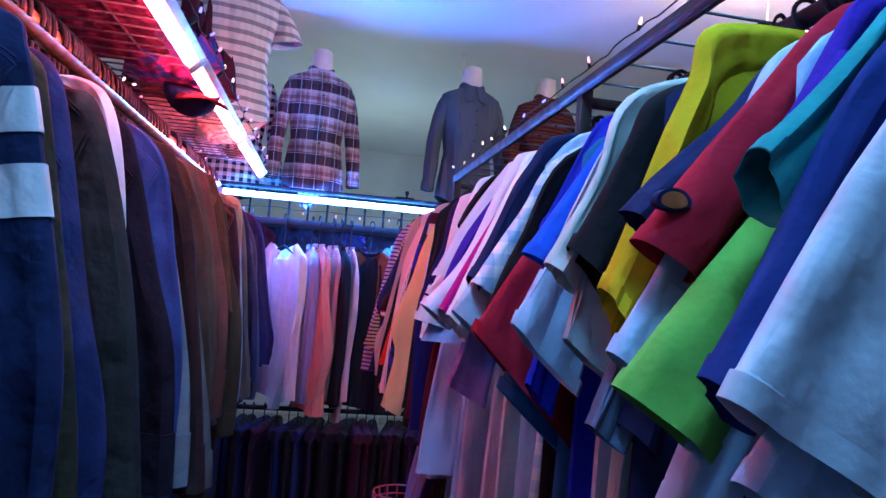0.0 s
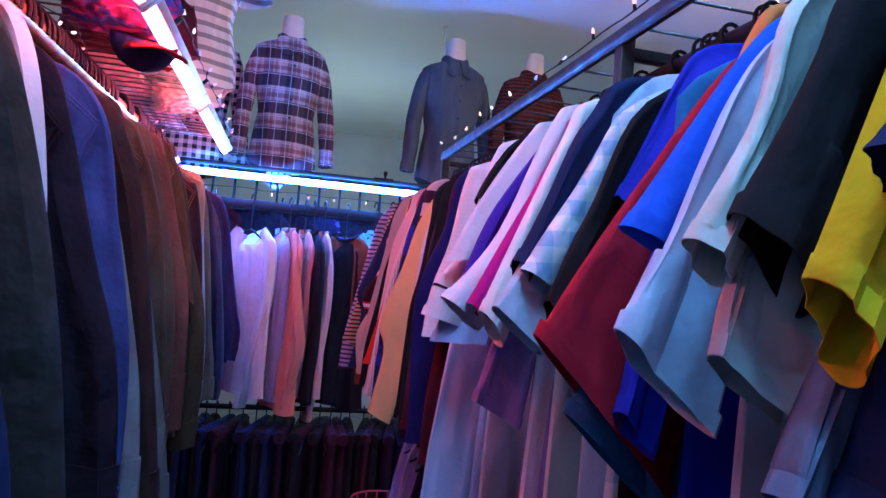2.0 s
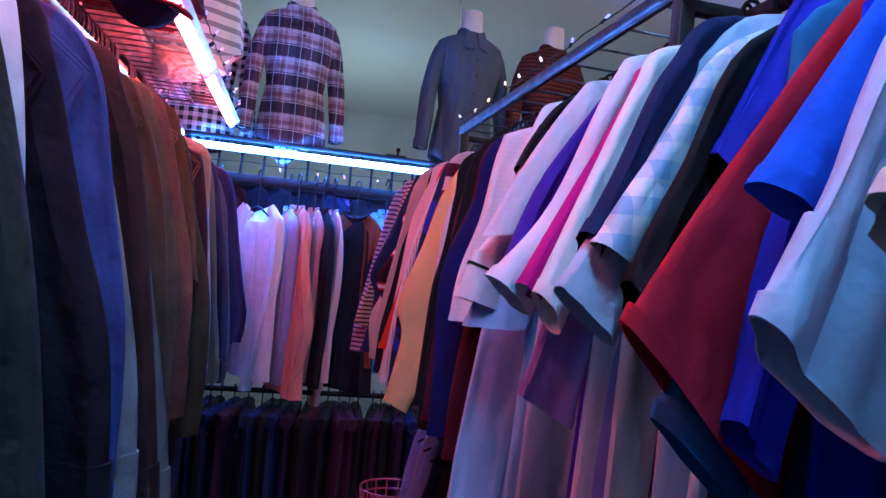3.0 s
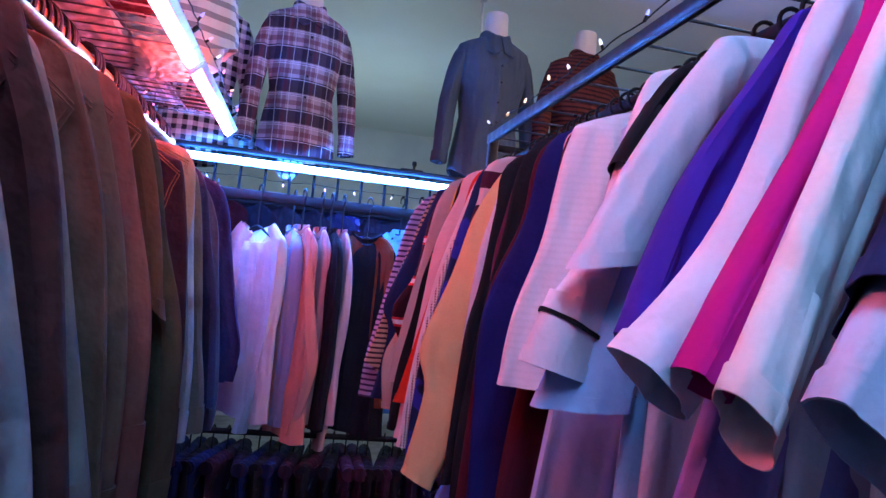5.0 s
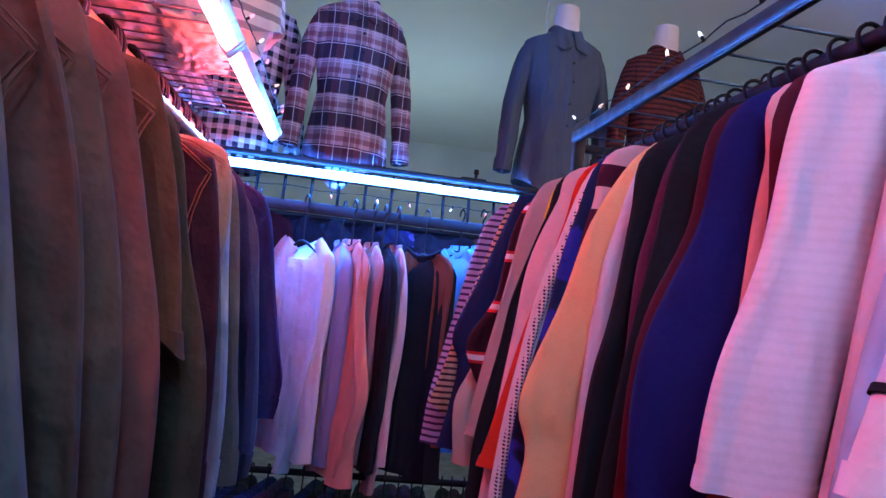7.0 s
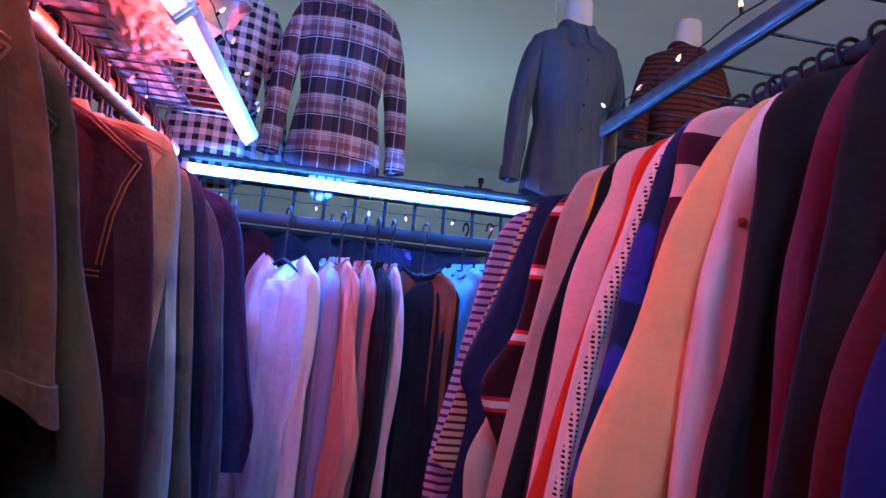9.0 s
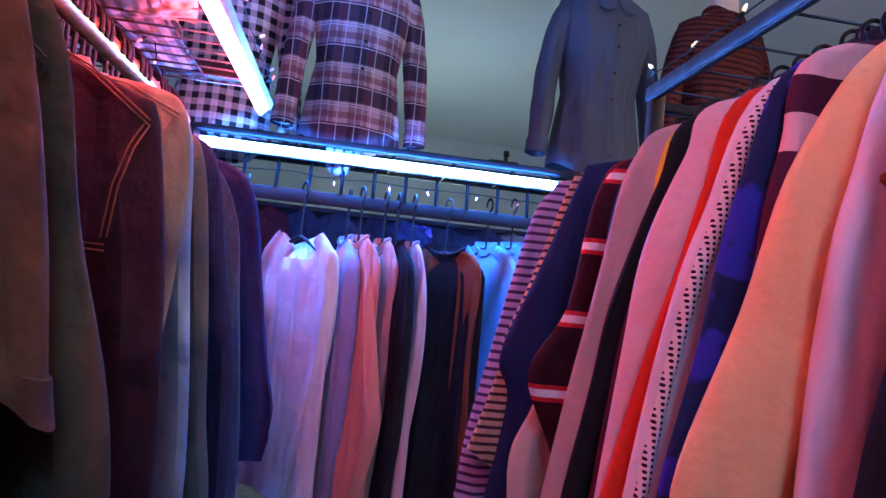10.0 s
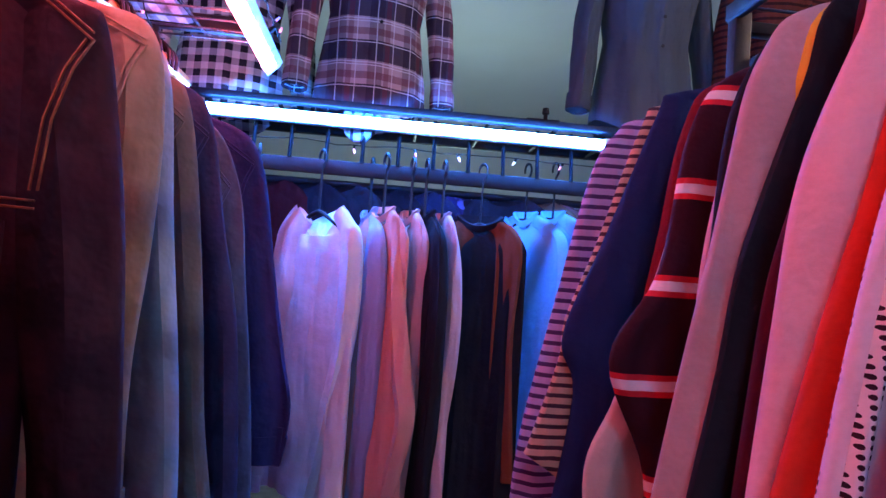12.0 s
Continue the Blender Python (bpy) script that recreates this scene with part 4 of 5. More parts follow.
part("pocket_flap", box_bm(0.10, 0.185, -0.056, -0.049, -0.325, -0.285, 0.0022), D((0.055, 0.022, 0.032), 0.74), plum)
part("pocket_button", sweep([(0.142, -0.055, -0.308), (0.142, -0.059, -0.308), (0.142, -0.060, -0.308)], [0.007, 0.007, 0.005], 12), ORANGE_METAL, plum, "brass button")
jacket(2.55, (0.30, 0.22, 0.15), "sand-coloured cotton jacket", [(-0.361, 1.813), (-0.315, 1.785), (-0.304, 1.70), (-0.303, 1.519), (-0.312, 1.358), (-0.31, 1.1)], 0.85)
jacket(2.63, (0.30, 0.33, 0.36), "pale grey-blue jacket", [(-0.355, 1.80), (-0.322, 1.755), (-0.302, 1.60), (-0.284, 1.42), (-0.268, 1.2), (-0.265, 1.05)], 0.85)
jacket(2.72, (0.13, 0.11, 0.085), "olive-brown cotton jacket", [(-0.36, 1.79), (-0.318, 1.735), (-0.285, 1.491), (-0.262, 1.32), (-0.245, 1.187), (-0.24, 1.05)], 0.8)
jacket(2.83, (0.04, 0.05, 0.12), "dark indigo denim jacket", [(-0.36, 1.80), (-0.31, 1.735), (-0.278, 1.56), (-0.248, 1.402), (-0.223, 1.17), (-0.225, 1.1)], 0.58)
jacket(2.95, (0.09, 0.11, 0.17), "grey-blue denim jacket", [(-0.35, 1.77), (-0.295, 1.67), (-0.268, 1.52), (-0.25, 1.39), (-0.23, 1.132), (-0.235, 1.0)], 0.58)
jacket(3.1, (0.025, 0.03, 0.11), "deep indigo denim jacket", [(-0.35, 1.80), (-0.285, 1.735), (-0.24, 1.53), (-0.202, 1.333), (-0.186, 1.233), (-0.195, 1.13)], 0.58)
jacket(3.22, (0.02, 0.025, 0.09), "deep indigo denim jacket", [(-0.36, 1.79), (-0.31, 1.72), (-0.27, 1.5), (-0.25, 1.3), (-0.24, 1.1)], 0.58)
for k in range(13):
    c = rnd.choice([(0.03, 0.05, 0.14), (0.07, 0.08, 0.06), (0.04, 0.08, 0.22), (0.16, 0.17, 0.2)])
    y = 0.64 - 0.12 * k
    garment("jacket", pose(RAIL_L, y, ZL - 0.122), D(c), "denim jacket on a hanger", "jacket", rnd, collar="folded", sh=0.18, spread=0.4, thick=0.025,
            length=0.8, group="jackets on the rack")
    copy_thing(H1, pose(RAIL_L, y, ZL, 0, 0, 180))

# end rack tops
H2 = hanger(pose(0.75, 3.6, 1.828), "hangers on the rails", 0.0045, 0.022, 0.042)


def end_top(x, mat, words, yaw, edge=None, y=3.6, z=1.70, arm=None, **o):
    o.setdefault("sh", 0.15)
    o.setdefault("dip", 0.05)
    o.setdefault("length", 0.80)
    garment("long_sleeved_top", pose(x, y, z, 0, 0, yaw), mat, words + " on a hanger", "long sleeved top", rnd, spread=0.5, thick=0.012, puff=1.1, crease=0.007, arm_wide=0.68,
            group="tops on the end rack", arm=arm, edge=edge or [(0.11, -0.035), (0.155, -0.10), (0.17, -0.32), (0.165, -0.58), (0.13, -0.82)], **o)
    copy_thing(H2, pose(x, y, z + 0.128, 0, 0, yaw)).scale = (0.55, 1, 1)


end_top(-0.38, cloth((0.03, 0.03, 0.06)), "dark long-sleeved top", -82)
end_top(-0.207, cloth((0.55, 0.60, 0.64)), "white long-sleeved wide-necked top", -36, [(0.125, -0.04), (0.155, -0.10), (0.155, -0.35), (0.11, -0.60), (0.05, -0.86)], sh=0.135, neck=0.085, dip=0.10, collar=None)
end_top(-0.07, cloth((0.25, 0.30, 0.45)), "pale blue-grey long-sleeved top", -76, sh=0.11, y=3.66)
end_top(-0.03, cloth((0.55, 0.23, 0.18)), "salmon pink long-sleeved top", -54, y=3.57, edge= [(0.085, -0.05), (0.12, -0.20), (0.165, -0.43), (0.185, -0.57), (0.10, -0.84)], sh=0.11, neck=0.045, length=0.86)
end_top(0.045, cloth((0.48, 0.26, 0.23)), "dusty pink long-sleeved top", -66, [(0.085, -0.04), (0.115, -0.15), (0.12, -0.35), (0.10, -0.6), (0.08, -0.8)], sh=0.11, neck=0.045)
end_top(0.085, cloth(BLK), "black long-sleeved top", -74, sh=0.14)
end_top(0.135, cloth((0.56, 0.32, 0.32)), "pale pink long-sleeved top", -70, [(0.08, -0.04), (0.11, -0.15), (0.12, -0.4), (0.08, -0.66), (0.02, -0.92)], sh=0.10, neck=0.045)
end_top(0.245, cloth((0.010, 0.011, 0.015)), "black top with rust-brown sleeves", -18, [(0.10, -0.025), (0.125, -0.09), (0.12, -0.30), (0.125, -0.50), (0.14, -0.72)], arm=cloth((0.16, 0.04, 0.02)), sh=0.125, neck=0.062, length=0.84)
end_top(0.40, cloth((0.16, 0.42, 0.66)), "pale blue cotton top", -48, y=3.72, z=1.735, sh=0.14, neck=0.04)
end_top(0.485, cloth((0.16, 0.42, 0.66)), "pale blue cotton top", -52, y=3.72, z=1.745, sh=0.14, neck=0.04)
end_top(0.60, cloth(NAVY), "navy cotton top", -82)

# dark trousers below
def trousers(m, mat, label):
    g = empty("trousers", m, label, "trousers", "trousers on the lower rail")
    bm = bmesh.new()
    loops = []
    ph = rnd.uniform(0, 6)
    for i in range(9):
        v = i / 8
        loops.append([((0.19 - 0.03 * v) * math.copysign(abs(math.cos(a)) ** 0.7, math.cos(a)) + 0.008 * math.sin(5 * v + ph),
                       (0.03 + 0.008 * math.sin(3 * math.cos(a) + ph)) * math.sin(a), -0.10 - 0.56 * v) for a in [2 * math.pi * k / 18 for k in range(18)]])
    rings(bm, loops)
    bmesh.ops.recalc_face_normals(bm, faces=bm.faces)
    part("leg", bm, mat, g)
    part("fold", sweep([(-0.19, 0, -0.10), (0.19, 0, -0.10)], 0.028, 10), mat, g)
    return g


for k in range(30):
    x = -0.74 + k * 0.052
    x += rnd.uniform(-0.015, 0.015)
    trousers(pose(x, 3.6, 0.84, 0, 0, 80 + rnd.uniform(-14, 14)), cloth(rnd.choice([BLK, (0.02, 0.012, 0.03), NAVY, (0.04, 0.015, 0.03)])), "dark folded trousers on a hanger")
    copy_thing(H0, pose(x, 3.6, 0.84, 0, 0, 80))


# ---- mannequins on the end shelf ----
def mannequin(m, label):
    bm = bmesh.new()
    loops = []
    for z, w, d in ((0.0, 0.12, 0.085), (0.1, 0.135, 0.09), (0.22, 0.115, 0.075), (0.38, 0.14, 0.095), (0.5, 0.16, 0.09), (0.56, 0.15, 0.07), (0.60, 0.09, 0.055), (0.63, 0.058, 0.055), (0.715, 0.054, 0.053), (0.735, 0.05, 0.05), (0.742, 0.035, 0.035)):
        loops.append([(w * math.cos(a), d * math.sin(a), z) for a in [2 * math.pi * k / 28 for k in range(28)]])
    rings(bm, loops)
    bmesh.ops.recalc_face_normals(bm, faces=bm.faces)
    ob = part("mannequin", bm, SKINTONE)
    ob.matrix_basis = m
    return tagged(ob, label, "mannequin", "mannequins on the shelf")


def worn_collar():
    """A folded collar with two points in front and a notch between them."""
    bm = bmesh.new()
    made = []
    for k in range(40):
        a = -math.pi / 2 + 0.10 + (2 * math.pi - 0.2) * k / 39
        c, s = math.cos(a), math.sin(a)
        front = min(k, 39 - k) / 39
        point = math.exp(-((front - 0.055) / 0.06) ** 2)
        low = -0.035 - 0.04 * point
        r = 1.0 + 0.55 * point
        sink = -0.03 * max(0.0, -s) ** 3
        prof = ((1.24 * r, low), (1.30 * r, low + 0.004), (1.10, 0.012), (1.0, 0.018), (0.96, 0.014), (1.04, -0.02))
        made.append([bm.verts.new((0.066 * f * c, 0.064 * f * s, 1.25 * z + sink)) for f, z in prof])
    for a, b2 in zip(made, made[1:]):
        for j in range(6):
            bm.faces.new((a[j], a[(j + 1) % 6], b2[(j + 1) % 6], b2[j]))
    bm.faces.new(list(reversed(made[0])))
    bm.faces.new(made[-1])
    bmesh.ops.recalc_face_normals(bm, faces=bm.faces)
    return bm


def dressed(m, mat, label, rnd, sleeve="long", collar="folded", buttons=True):
    """A shirt worn by a torso; origin at the neck's base."""
    g = empty("shirt", m, label, "shirt", "shirts on mannequins")
    bm = bmesh.new()
    loops = []
    ph = rnd.uniform(0, 6)
    prof = ((0.0, 0.062, 0.058), (-0.018, 0.09, 0.062), (-0.04, 0.142, 0.072), (-0.062, 0.176, 0.084), (-0.10, 0.184, 0.1), (-0.2, 0.176, 0.118), (-0.3, 0.152, 0.104), (-0.39, 0.138, 0.094), (-0.48, 0.15, 0.104), (-0.58, 0.163, 0.115), (-0.66, 0.168, 0.118))
    n = 40
    for i, (z, w, d) in enumerate(prof):
        v = i / (len(prof) - 1)
        lp = []
        for k in range(n):
            a = 2 * math.pi * k / n
            f = 1 + 0.035 * v * math.sin(a * 9 + ph) + 0.02 * v * math.sin(a * 5 - ph)
            zz = z + (0.03 * math.cos(2 * a) - 0.02 if i == len(prof) - 1 else 0)
            lp.append((w * f * math.copysign(abs(math.cos(a)) ** 0.85, math.cos(a)), d * f * math.sin(a), zz))
        loops.append(lp)
    inner = [(x * 0.95, y * 0.95, z + 0.01) for x, y, z in loops[-1]]
    rings(bm, loops + [inner])
    bmesh.ops.recalc_face_normals(bm, faces=bm.faces)
    part("body", bm, mat, g)
    part("collar", worn_collar() if collar == "folded" else collar_bm(collar, 0.06, 0.048), mat, g)
    for sx in (1, -1):
        if sleeve == "long":
            path = [(sx * 0.125, 0, -0.078), (sx * 0.158, 0, -0.125), (sx * 0.198, 0.0, -0.30), (sx * 0.214, -0.012, -0.46), (sx * 0.228, -0.02, -0.63)]
            part("sleeve", sleeve_bm(rnd, path, [0.03, 0.042, 0.043, 0.04, 0.036], [0.03, 0.05, 0.045, 0.042, 0.038], wrinkle=0.003), mat, g)
            part("cuff", cuff_bm(path[-1], (0.05 * sx, 0, -1), 0.038, 0.040, 0.05), mat, g)
        else:
            path = [(sx * 0.10, 0, -0.062), (sx * 0.155, 0, -0.13), (sx * 0.19, 0.0, -0.21), (sx * 0.21, 0, -0.27)]
            part("sleeve", sleeve_bm(rnd, path, [0.03, 0.055, 0.065, 0.07], [0.03, 0.055, 0.06, 0.065], wrinkle=0.002), mat, g)
    if buttons:
        part("placket", strip_bm([(0, -0.066, -0.03), (0, -0.10, -0.13), (0, -0.115, -0.22), (0, -0.101, -0.32), (0, -0.094, -0.4), (0, -0.108, -0.5), (0, -0.12, -0.62)], 0.014, 0.004), mat, g)
        for yy, z in ((-0.087, -0.085), (-0.113, -0.16), (-0.121, -0.24), (-0.106, -0.33), (-0.103, -0.42)):
            part("button", sweep([(0, yy - 0.004, z), (0, yy - 0.006, z), (0, yy - 0.0065, z)], [0.0055, 0.0055, 0.004], 10), HANGER, g, "small dark button")
    return g


GREYBLUE = cloth((0.075, 0.092, 0.105))
PLAID = cloth((0.02, 0.012, 0.03), "plaid", (0.50, 0.36, 0.35), 0.135, (0.16, 0.025, 0.04))
RUST = cloth((0.12, 0.03, 0.02), "stripe", (0.04, 0.012, 0.012), 0.022)
CHECK = cloth((0.02, 0.022, 0.03), "gingham", (0.66, 0.66, 0.64), 0.042)
WSTRIPE = cloth((0.72, 0.7, 0.64), "stripe", (0.3, 0.3, 0.3), 0.05)
for x, y, z, yaw, mat, label, sl in (
        (-0.10, 3.78, 2.68, 12, PLAID, "plum and pink plaid long-sleeved shirt on a mannequin", "long"),
        (0.765, 3.78, 2.70, 8, GREYBLUE, "slate blue button-up shirt on a mannequin", "long"),
        (1.22, 3.78, 2.69, 10, RUST, "rust and black striped shirt on a mannequin", "long"),
        (-0.53, 3.80, 2.64, 5, CHECK, "black and white gingham shirt on a mannequin", "long")):
    mannequin(pose(x, y, z - 0.62, 0, 0, yaw), "ivory headless torso mannequin on the shelf")
    dressed(pose(x, y, z, 0, 0, yaw), mat, label, rnd, sl)
small = Matrix.Diagonal((1, 1, 0.86, 1))
mannequin(pose(-0.43, 2.75, 2.076, 0, 0, 15), "ivory headless torso mannequin on the wire shelf")
dressed(pose(-0.43, 2.75, 2.71, 0, 0, 15) @ small, WSTRIPE, "white striped short-sleeved shirt on a mannequin", rnd, "short", "round", False)


# ---- garments seen behind the others ----
for k in range(24):
    y = -0.6 + k * 0.14
    garment("long_sleeved_top", pose(0.80, y, 1.90, 0, 0, 180 + rnd.uniform(-5, 5)), cloth(rnd.choice([BLK, (0.015, 0.01, 0.012), WINE])), "dark coat hung behind the front row", "coat", rnd,
            collar="folded", sh=0.17, length=0.9, thick=0.03, spread=0.5, group="coats behind the long rack")
part("back_rail", sweep([(0.80, -1.2, 1.965), (0.80, 2.78, 1.965)], 0.0125, 12), BLACK, right, "black rear rail")
for x, c, words in ((-0.30, (0.012, 0.012, 0.02), "black cotton top"), (-0.06, (0.012, 0.012, 0.02), "black cotton top"), (0.15, (0.015, 0.014, 0.03), "near-black cotton top"), (0.36, (0.02, 0.02, 0.03), "charcoal cotton top"),
                    (-0.42, (0.05, 0.006, 0.008), "dark red cotton top"), (-0.18, (0.02, 0.02, 0.03), "charcoal cotton top"), (0.06, (0.02, 0.025, 0.06), "dark navy cotton top"),
                    (0.27, (0.03, 0.025, 0.1), "violet patterned blouse"), (0.46, (0.16, 0.11, 0.07), "beige cotton top"), (0.64, (0.25, 0.13, 0.14), "pale rose cotton top")):
    mat = cloth(c, "camo", (0.15, 0.15, 0.4)) if "pattern" in words else cloth(c)
    garment("long_sleeved_top", pose(x, 3.88 + 0.03 * rnd.random(), 1.80, 0, 0, rnd.uniform(-25, 15)), mat, words + " behind the end rack", "long sleeved top", rnd,
            sh=0.16, collar=None, length=0.85, spread=0.4, thick=0.02, group="tops behind the end rack")
part("back_rail", sweep([(-0.92, 3.90, 1.80), (1.42, 3.90, 1.80)], 0.0125, 12), BLACK, end, "black rear rail")

# lower tiers
for k in range(22):
    y = 0.5 + k * 0.105
    c = rnd.choice([NAVY, SKY, BLK, GRY, (0.02, 0.03, 0.42), (0.5, 0.45, 0.5), WINE, (0.2, 0.3, 0.5), BLK])
    garment("long_sleeved_top", pose(RAIL_R + 0.05, y, 1.08 - 0.085, 0, 0, 180 + rnd.uniform(-6, 6)), cloth(c), "cotton top on the lower rail", "long sleeved top", rnd,
            sh=0.165, length=0.68, thick=0.02, spread=0.7, group="tops on the lower rail")
    copy_thing(H0, pose(RAIL_R + 0.05, y, 1.08))
for k in range(20):
    y = 0.9 + k * 0.125
    trousers(pose(RAIL_L - 0.02, y, 1.0, 0, 0, rnd.uniform(-6, 6)), D(rnd.choice([(0.03, 0.04, 0.1), (0.03, 0.03, 0.035), (0.06, 0.05, 0.04)])), "dark folded trousers on a hanger")
    copy_thing(H0, pose(RAIL_L - 0.02, y, 1.0))


# ---- loose cloths on the shelves ----
def crumpled(name, x, y, z, sx, sy, sz, mat, label, category, seed, yaw=0.0, droop=0.0):
    """A loosely folded cloth: a closed, creased pillow shape lying at z."""
    bm = bmesh.new()
    n = 26
    off = Vector((seed * 3.7, seed * 1.3, seed * 2.1))
    top, low = [], []
    for i in range(n + 1):
        for j in range(n + 1):
            u, v = i / n * 2 - 1, j / n * 2 - 1
            edge = max(0.0, (1 - abs(u) ** 4) * (1 - abs(v) ** 4))
            p = Vector((u * 2.2, v * 2.2, 0)) + off
            h = abs(noise.noise(p * 1.3)) * 1.1 + abs(noise.noise(p * 2.9)) * 0.5 + 0.25
            rim = 1 + 0.18 * noise.noise(Vector((math.atan2(v, u) * 1.5, seed, 0)))
            px, py = u * sx / 2 * rim, v * sy / 2 * rim
            top.append(bm.verts.new((px, py, sz * h * edge ** 0.5 + 0.004)))
            low.append(bm.verts.new((px, py, -droop * edge * (0.6 + 0.8 * abs(noise.noise(p * 1.7))))))
    w = n + 1
    for i in range(n):
        for j in range(n):
            a, b2, c, d = i * w + j, (i + 1) * w + j, (i + 1) * w + j + 1, i * w + j + 1
            bm.faces.new((top[a], top[b2], top[c], top[d]))
            bm.faces.new((low[d], low[c], low[b2], low[a]))
    rim = [i * w for i in range(n)] + [n * w + j for j in range(n)] + [i * w + n for i in range(n, 0, -1)] + [j for j in range(n, 0, -1)]
    for a, b2 in zip(rim, rim[1:] + rim[:1]):
        bm.faces.new((top[a], low[a], low[b2], top[b2]))
    bmesh.ops.recalc_face_normals(bm, faces=bm.faces)
    ob = part(name, bm, mat)
    ob.matrix_basis = pose(x, y, z, 0, 0, yaw)
    return tagged(ob, label, category, "cloths on the wire shelf")


SH = 2.078
crumpled("folded_cloth", -0.68, 1.62, SH, 0.5, 0.55, 0.12, cloth((0.10, 0.015, 0.06)), "dark wine-coloured cloth on the wire shelf", "cloth", 1, 10)
crumpled("folded_cloth", -0.72, 1.0, SH, 0.5, 0.6, 0.12, cloth((0.05, 0.03, 0.12)), "dark violet cloth on the wire shelf", "cloth", 2, 5)
crumpled("folded_cloth", -0.46, 1.95, SH, 0.22, 0.3, 0.14, cloth((0.25, 0.03, 0.18), "camo", (0.05, 0.06, 0.3)), "bright magenta and blue cloth on the wire shelf", "cloth", 3, 20, 0.02)
crumpled("folded_cloth", -0.47, 2.78, SH, 0.16, 0.42, 0.05, cloth((0.72, 0.6, 0.45)), "cream cloth sagging through the wire shelf", "cloth", 4, 12, 0.022)
crumpled("folded_cloth", -0.70, 2.6, SH, 0.36, 0.6, 0.08, cloth((0.62, 0.5, 0.45)), "pale folded cloths on the wire shelf", "cloth", 5, 3, 0.012)
crumpled("folded_cloth", -0.72, 3.12, SH, 0.45, 0.42, 0.09, cloth((0.02, 0.022, 0.03), "gingham", (0.66, 0.66, 0.64), 0.042), "gingham cloth on the wire shelf", "cloth", 6, 3, 0.01)
crumpled("folded_cloth", -0.50, 2.22, SH, 0.3, 0.26, 0.34, cloth((0.06, 0.01, 0.02)), "dark maroon bundled cloth on the wire shelf", "cloth", 7, 30)

# cap hanging below the shelf edge
cap = empty("cap", pose(-0.40, 1.95, 2.035, 20, 0, 30), "dark blue and red cap hung under the wire shelf", "cap")
bm = bmesh.new()
rings(bm, [[(0.075 * f * math.cos(a), 0.085 * f * math.sin(a), -0.075 * (1 - f * f) ** 0.5) for a in [2 * math.pi * k / 20 for k in range(20)]] for f in (1.0, 0.95, 0.82, 0.6, 0.3, 0.05)])
part("crown", bm, cloth((0.03, 0.03, 0.10)), cap)
bm = bmesh.new()
rings(bm, [[(0.07 * f * math.cos(a), -0.06 - 0.075 * f * (0.5 + 0.5 * math.sin(-a)), 0.004 * s - 0.02 * f * math.cos(a) ** 2) for a in [2 * math.pi * k / 20 for k in range(20)]] for f, s in ((0.2, -1), (1.0, -1), (1.03, 0), (1.0, 1), (0.2, 1))])
part("peak", bm, cloth((0.2, 0.02, 0.03)), cap, "dark red peak")

# plaid tail that droops below the end shelf
bm = bmesh.new()
loops = []
for i in range(9):
    v = i / 8
    w = 0.055 * (1 - v ** 3 * 0.75)
    loops.append([(w * math.cos(a) + 0.006 * math.sin(6 * v), 0.016 * math.sin(a) + 0.006 * math.sin(3 * math.cos(a) + 4 * v), -0.085 * v) for a in [2 * math.pi * k / 20 for k in range(20)]])
rings(bm, loops)
tail = part("plaid_cloth", bm, cloth((0.35, 0.45, 0.5), "upright", (0.04, 0.05, 0.09), 0.03))
tail.matrix_basis = pose(-0.11, 3.63, 1.972)
tagged(tail, "pale plaid shirt tail drooping below the end shelf", "cloth")

# small dark clamp on the end shelf
clamp = empty("clip", pose(0.41, 3.63, 1.99), "small black clip lying on the end shelf", "clip")
part("jaw", box_bm(-0.05, 0.05, -0.02, 0.02, 0, 0.014, 0.004), HANGER, clamp)
part("knob", sweep([(0.01, 0, 0.012), (0.01, 0, 0.03), (0.01, 0, 0.034), (0.01, 0, 0.05)], [0.006, 0.006, 0.011, 0.009], 10), HANGER, clamp)

# hook in the ceiling
hook = empty("ceiling_hook", pose(0.76, 4.08, ZC), "white metal hook in the ceiling", "hook")
part("shank", sweep([(0, 0, 0), (0, 0, -0.10), (0.004, 0, -0.16), (0.014, 0, -0.175), (0.026, 0, -0.165), (0.028, 0, -0.15)], 0.006, 8), WHITEP, hook)
part("plate", sweep([(0, 0, 0), (0, 0, -0.004), (0, 0, -0.008)], [0.02, 0.02, 0.012], 14), WHITEP, hook)

# red basket and a white shoe low down beside the end rack
basket = empty("basket", pose(0.42, 2.95, 0.42), "red plastic basket on a stool beside the end rack", "basket")
for k in range(7):
    z = k * 0.035
    f = 0.8 + 0.2 * k / 6
    part("hoop", sweep([(0.12 * f * math.cos(a), 0.10 * f * math.sin(a), z) for a in [2 * math.pi * j / 24 for j in range(25)]], 0.004, 6), plain_mat("red_plastic", (0.35, 0.015, 0.03), 0.4, scale=30), basket)
for j in range(16):
    a = 2 * math.pi * j / 16
    part("rib", sweep([(0.096 * math.cos(a), 0.08 * math.sin(a), 0), (0.12 * math.cos(a), 0.10 * math.sin(a), 0.21)], 0.0035, 6), bpy.data.materials["red_plastic"], basket)
part("bottom", sweep([(0, 0, 0), (0, 0, 0.004)], [0.095, 0.095], 20, squash=0.84), bpy.data.materials["red_plastic"], basket)
stool = empty("stool", pose(0.42, 2.95, 0), "low dark stool under the basket", "stool")
part("seat", box_bm(-0.14, 0.14, -0.13, 0.13, 0.39, 0.418, 0.006), BLACK, stool)
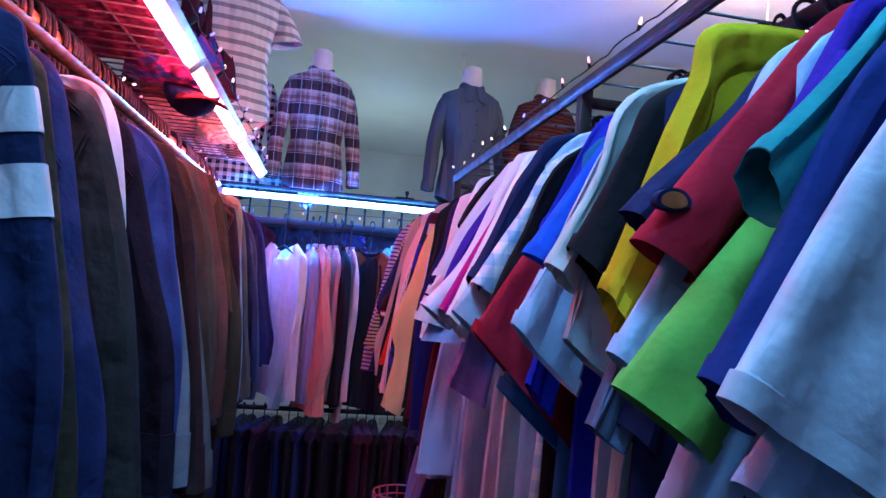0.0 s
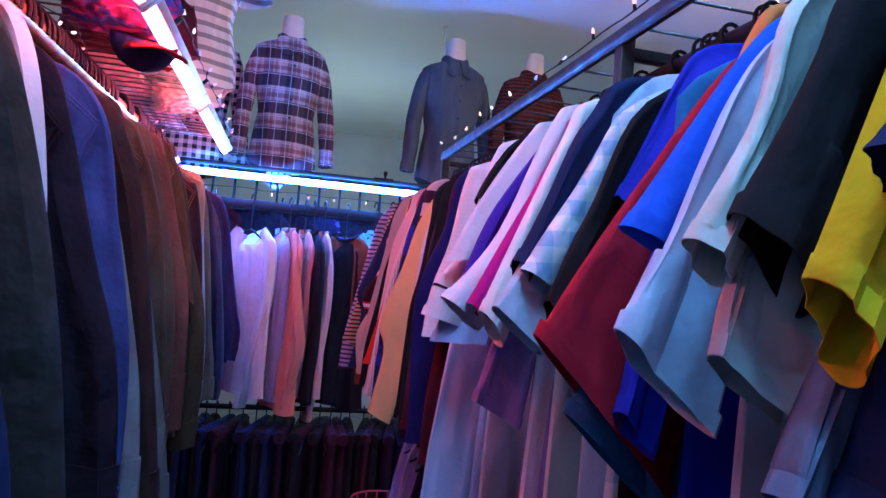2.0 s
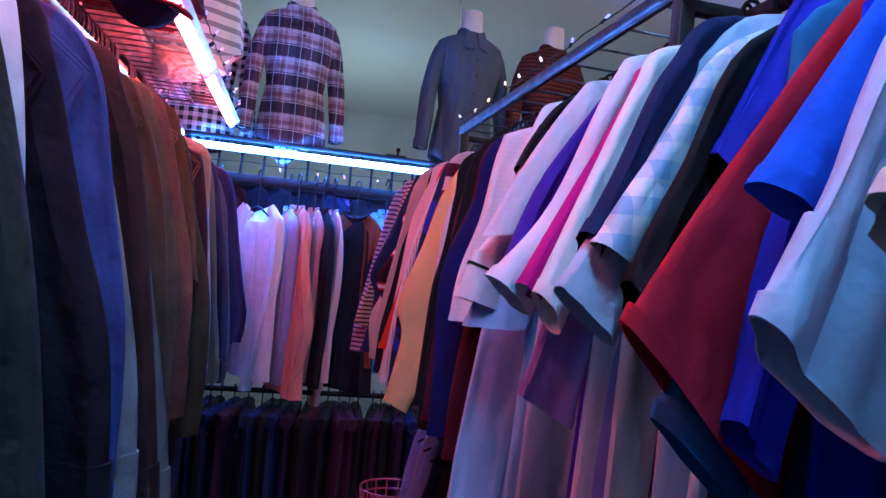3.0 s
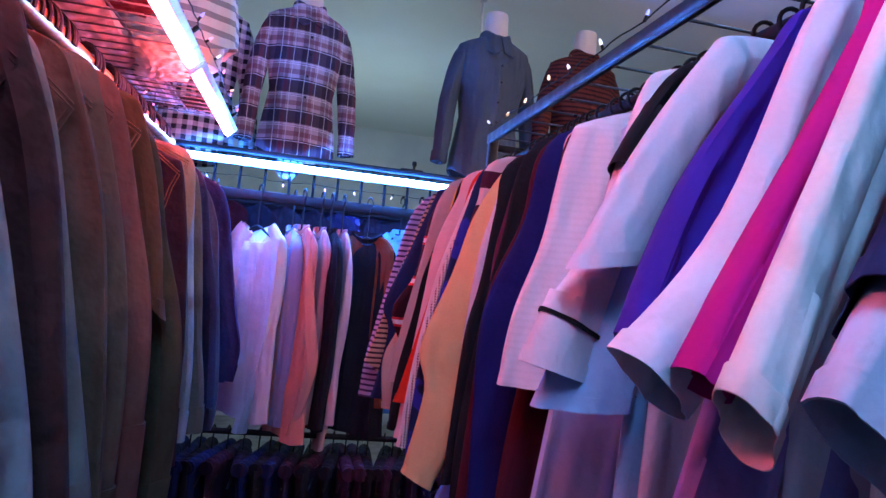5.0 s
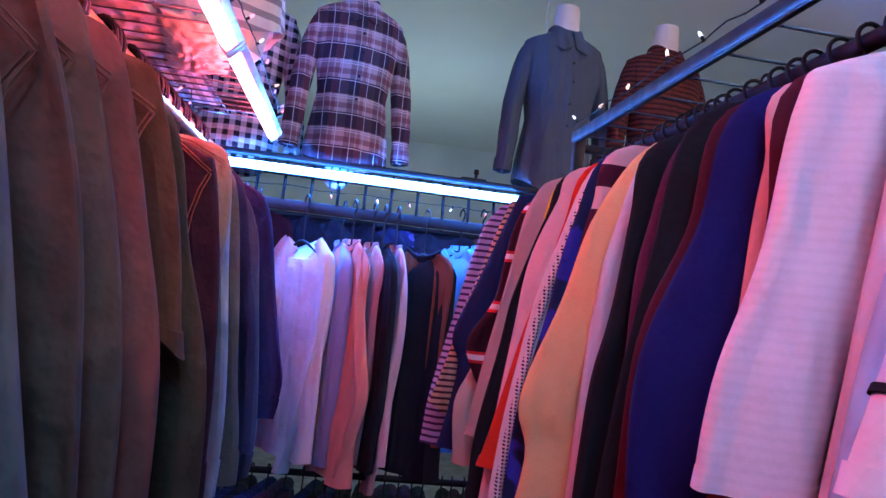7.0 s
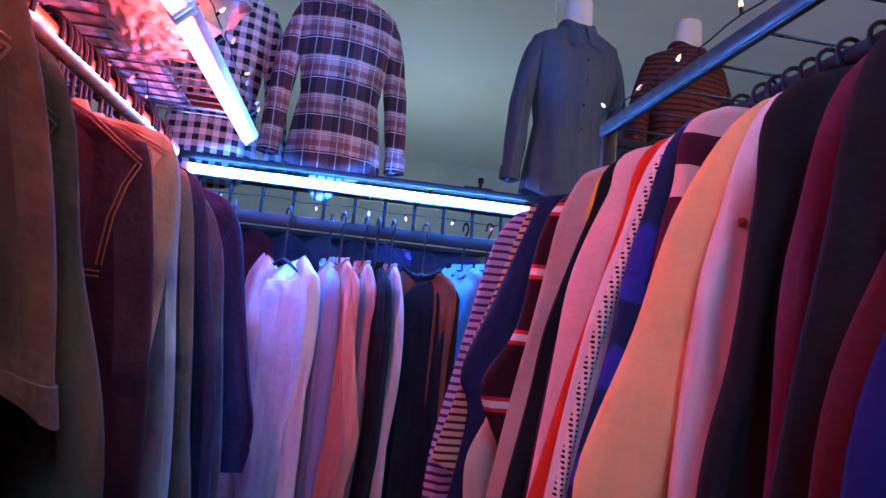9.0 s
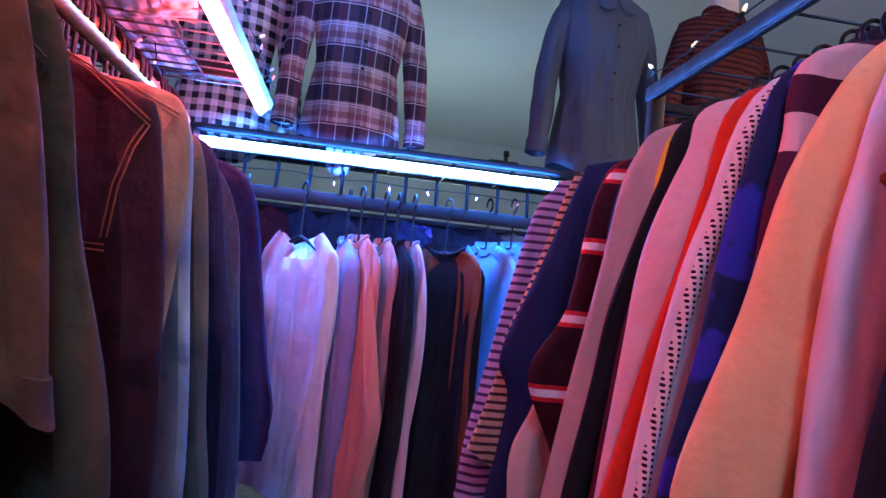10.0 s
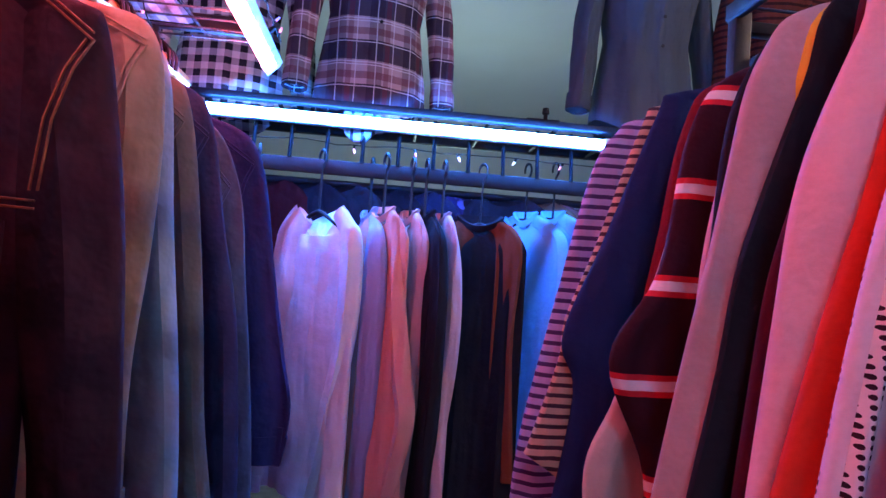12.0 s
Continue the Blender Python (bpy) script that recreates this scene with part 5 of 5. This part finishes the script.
for sx in (-1, 1):
    for sy in (-1, 1):
        part("leg", box_bm(sx * 0.115 - 0.012, sx * 0.115 + 0.012, sy * 0.105 - 0.012, sy * 0.105 + 0.012, 0, 0.39, 0.003), BLACK, stool)


# ---- fairy lights ----
def bulb_meshes(mat):
    bm = sweep([(0, 0, 0.010), (0, 0, 0.014), (0, 0, 0.020), (0, 0, 0.024)], [0.0025, 0.0034, 0.0028, 0.001], 8)
    me = bpy.data.meshes.new("bulb")
    bm.to_mesh(me)
    bm.free()
    me.materials.append(mat)
    return me


GLOWS = [bulb_meshes(glow("bulb_" + n, c, 2.2)) for n, c in (("pink", (1, 0.25, 0.5)), ("blue", (0.12, 0.16, 1)), ("warm", (1, 0.6, 0.3)), ("white", (0.8, 0.85, 1)), ("red", (1, 0.1, 0.12)))]
bm = sweep([(0, 0, 0), (0, 0, 0.011)], [0.0034, 0.003], 8)
SOCKET = bpy.data.meshes.new("socket")
bm.to_mesh(SOCKET)
bm.free()
SOCKET.materials.append(CABLE)


def fairy_lights(points, spacing, label, lean, sag=0.015):
    s = empty("fairy_lights", pose(0, 0, 0), label, "fairy lights", "strings of fairy lights")
    pts = [Vector(p) for p in points]
    line = []
    for a, b2 in zip(pts, pts[1:]):
        k = max(2, int((b2 - a).length / 0.04))
        for i in range(k):
            t = i / k
            p = a.lerp(b2, t)
            line.append(p + Vector((rnd.uniform(-1, 1) * 0.004, rnd.uniform(-1, 1) * 0.004, -sag * math.sin(math.pi * t) + rnd.uniform(-1, 1) * 0.003)))
    line.append(pts[-1])
    part("cable", sweep(line, 0.0016, 5), CABLE, s, "thin dark cable")
    done, want = 0.0, spacing * 0.5
    for a, b2 in zip(line, line[1:]):
        done += (b2 - a).length
        if done > want:
            want += spacing * rnd.uniform(0.75, 1.25)
            m = Matrix.Translation(a) @ Euler((lean[0] + rnd.uniform(-0.7, 0.7), lean[1] + rnd.uniform(-0.7, 0.7), 0)).to_matrix().to_4x4()
            so = new("socket", SOCKET)
            so.parent, so.matrix_basis = s, m
            bu = new("bulb", rnd.choice(GLOWS))
            bu.parent, bu.matrix_basis = s, m
    return s


fairy_lights([(0.513, -0.5, 2.027), (0.513, 0.9, 2.027), (0.513, 1.8, 2.027), (0.513, 2.78, 2.03)], 0.17, "string of coloured fairy lights along the rack bar", (0, 0), 0.0)
fairy_lights([(-0.315, 0.6, 2.085), (-0.315, 1.3, 2.085), (-0.312, 2.0, 2.085), (-0.315, 2.7, 2.085), (-0.318, 3.42, 2.085)], 0.15, "string of coloured fairy lights along the wire shelf", (0.2, 0.5), 0.004)
fairy_lights([(-0.58, 0.8, 2.062), (-0.62, 1.4, 2.062), (-0.56, 2.0, 2.062), (-0.63, 2.6, 2.062), (-0.55, 3.1, 2.062), (-0.60, 3.42, 2.062)], 0.13, "string of coloured fairy lights under the wire shelf", (2.6, 0.3), 0.03)
fairy_lights([(-0.62, 3.625, 1.885), (-0.3, 3.625, 1.885), (0.0, 3.625, 1.885), (0.3, 3.625, 1.885), (0.62, 3.625, 1.885)], 0.15, "string of coloured fairy lights below the end tube", (3.0, 0.0), 0.006)
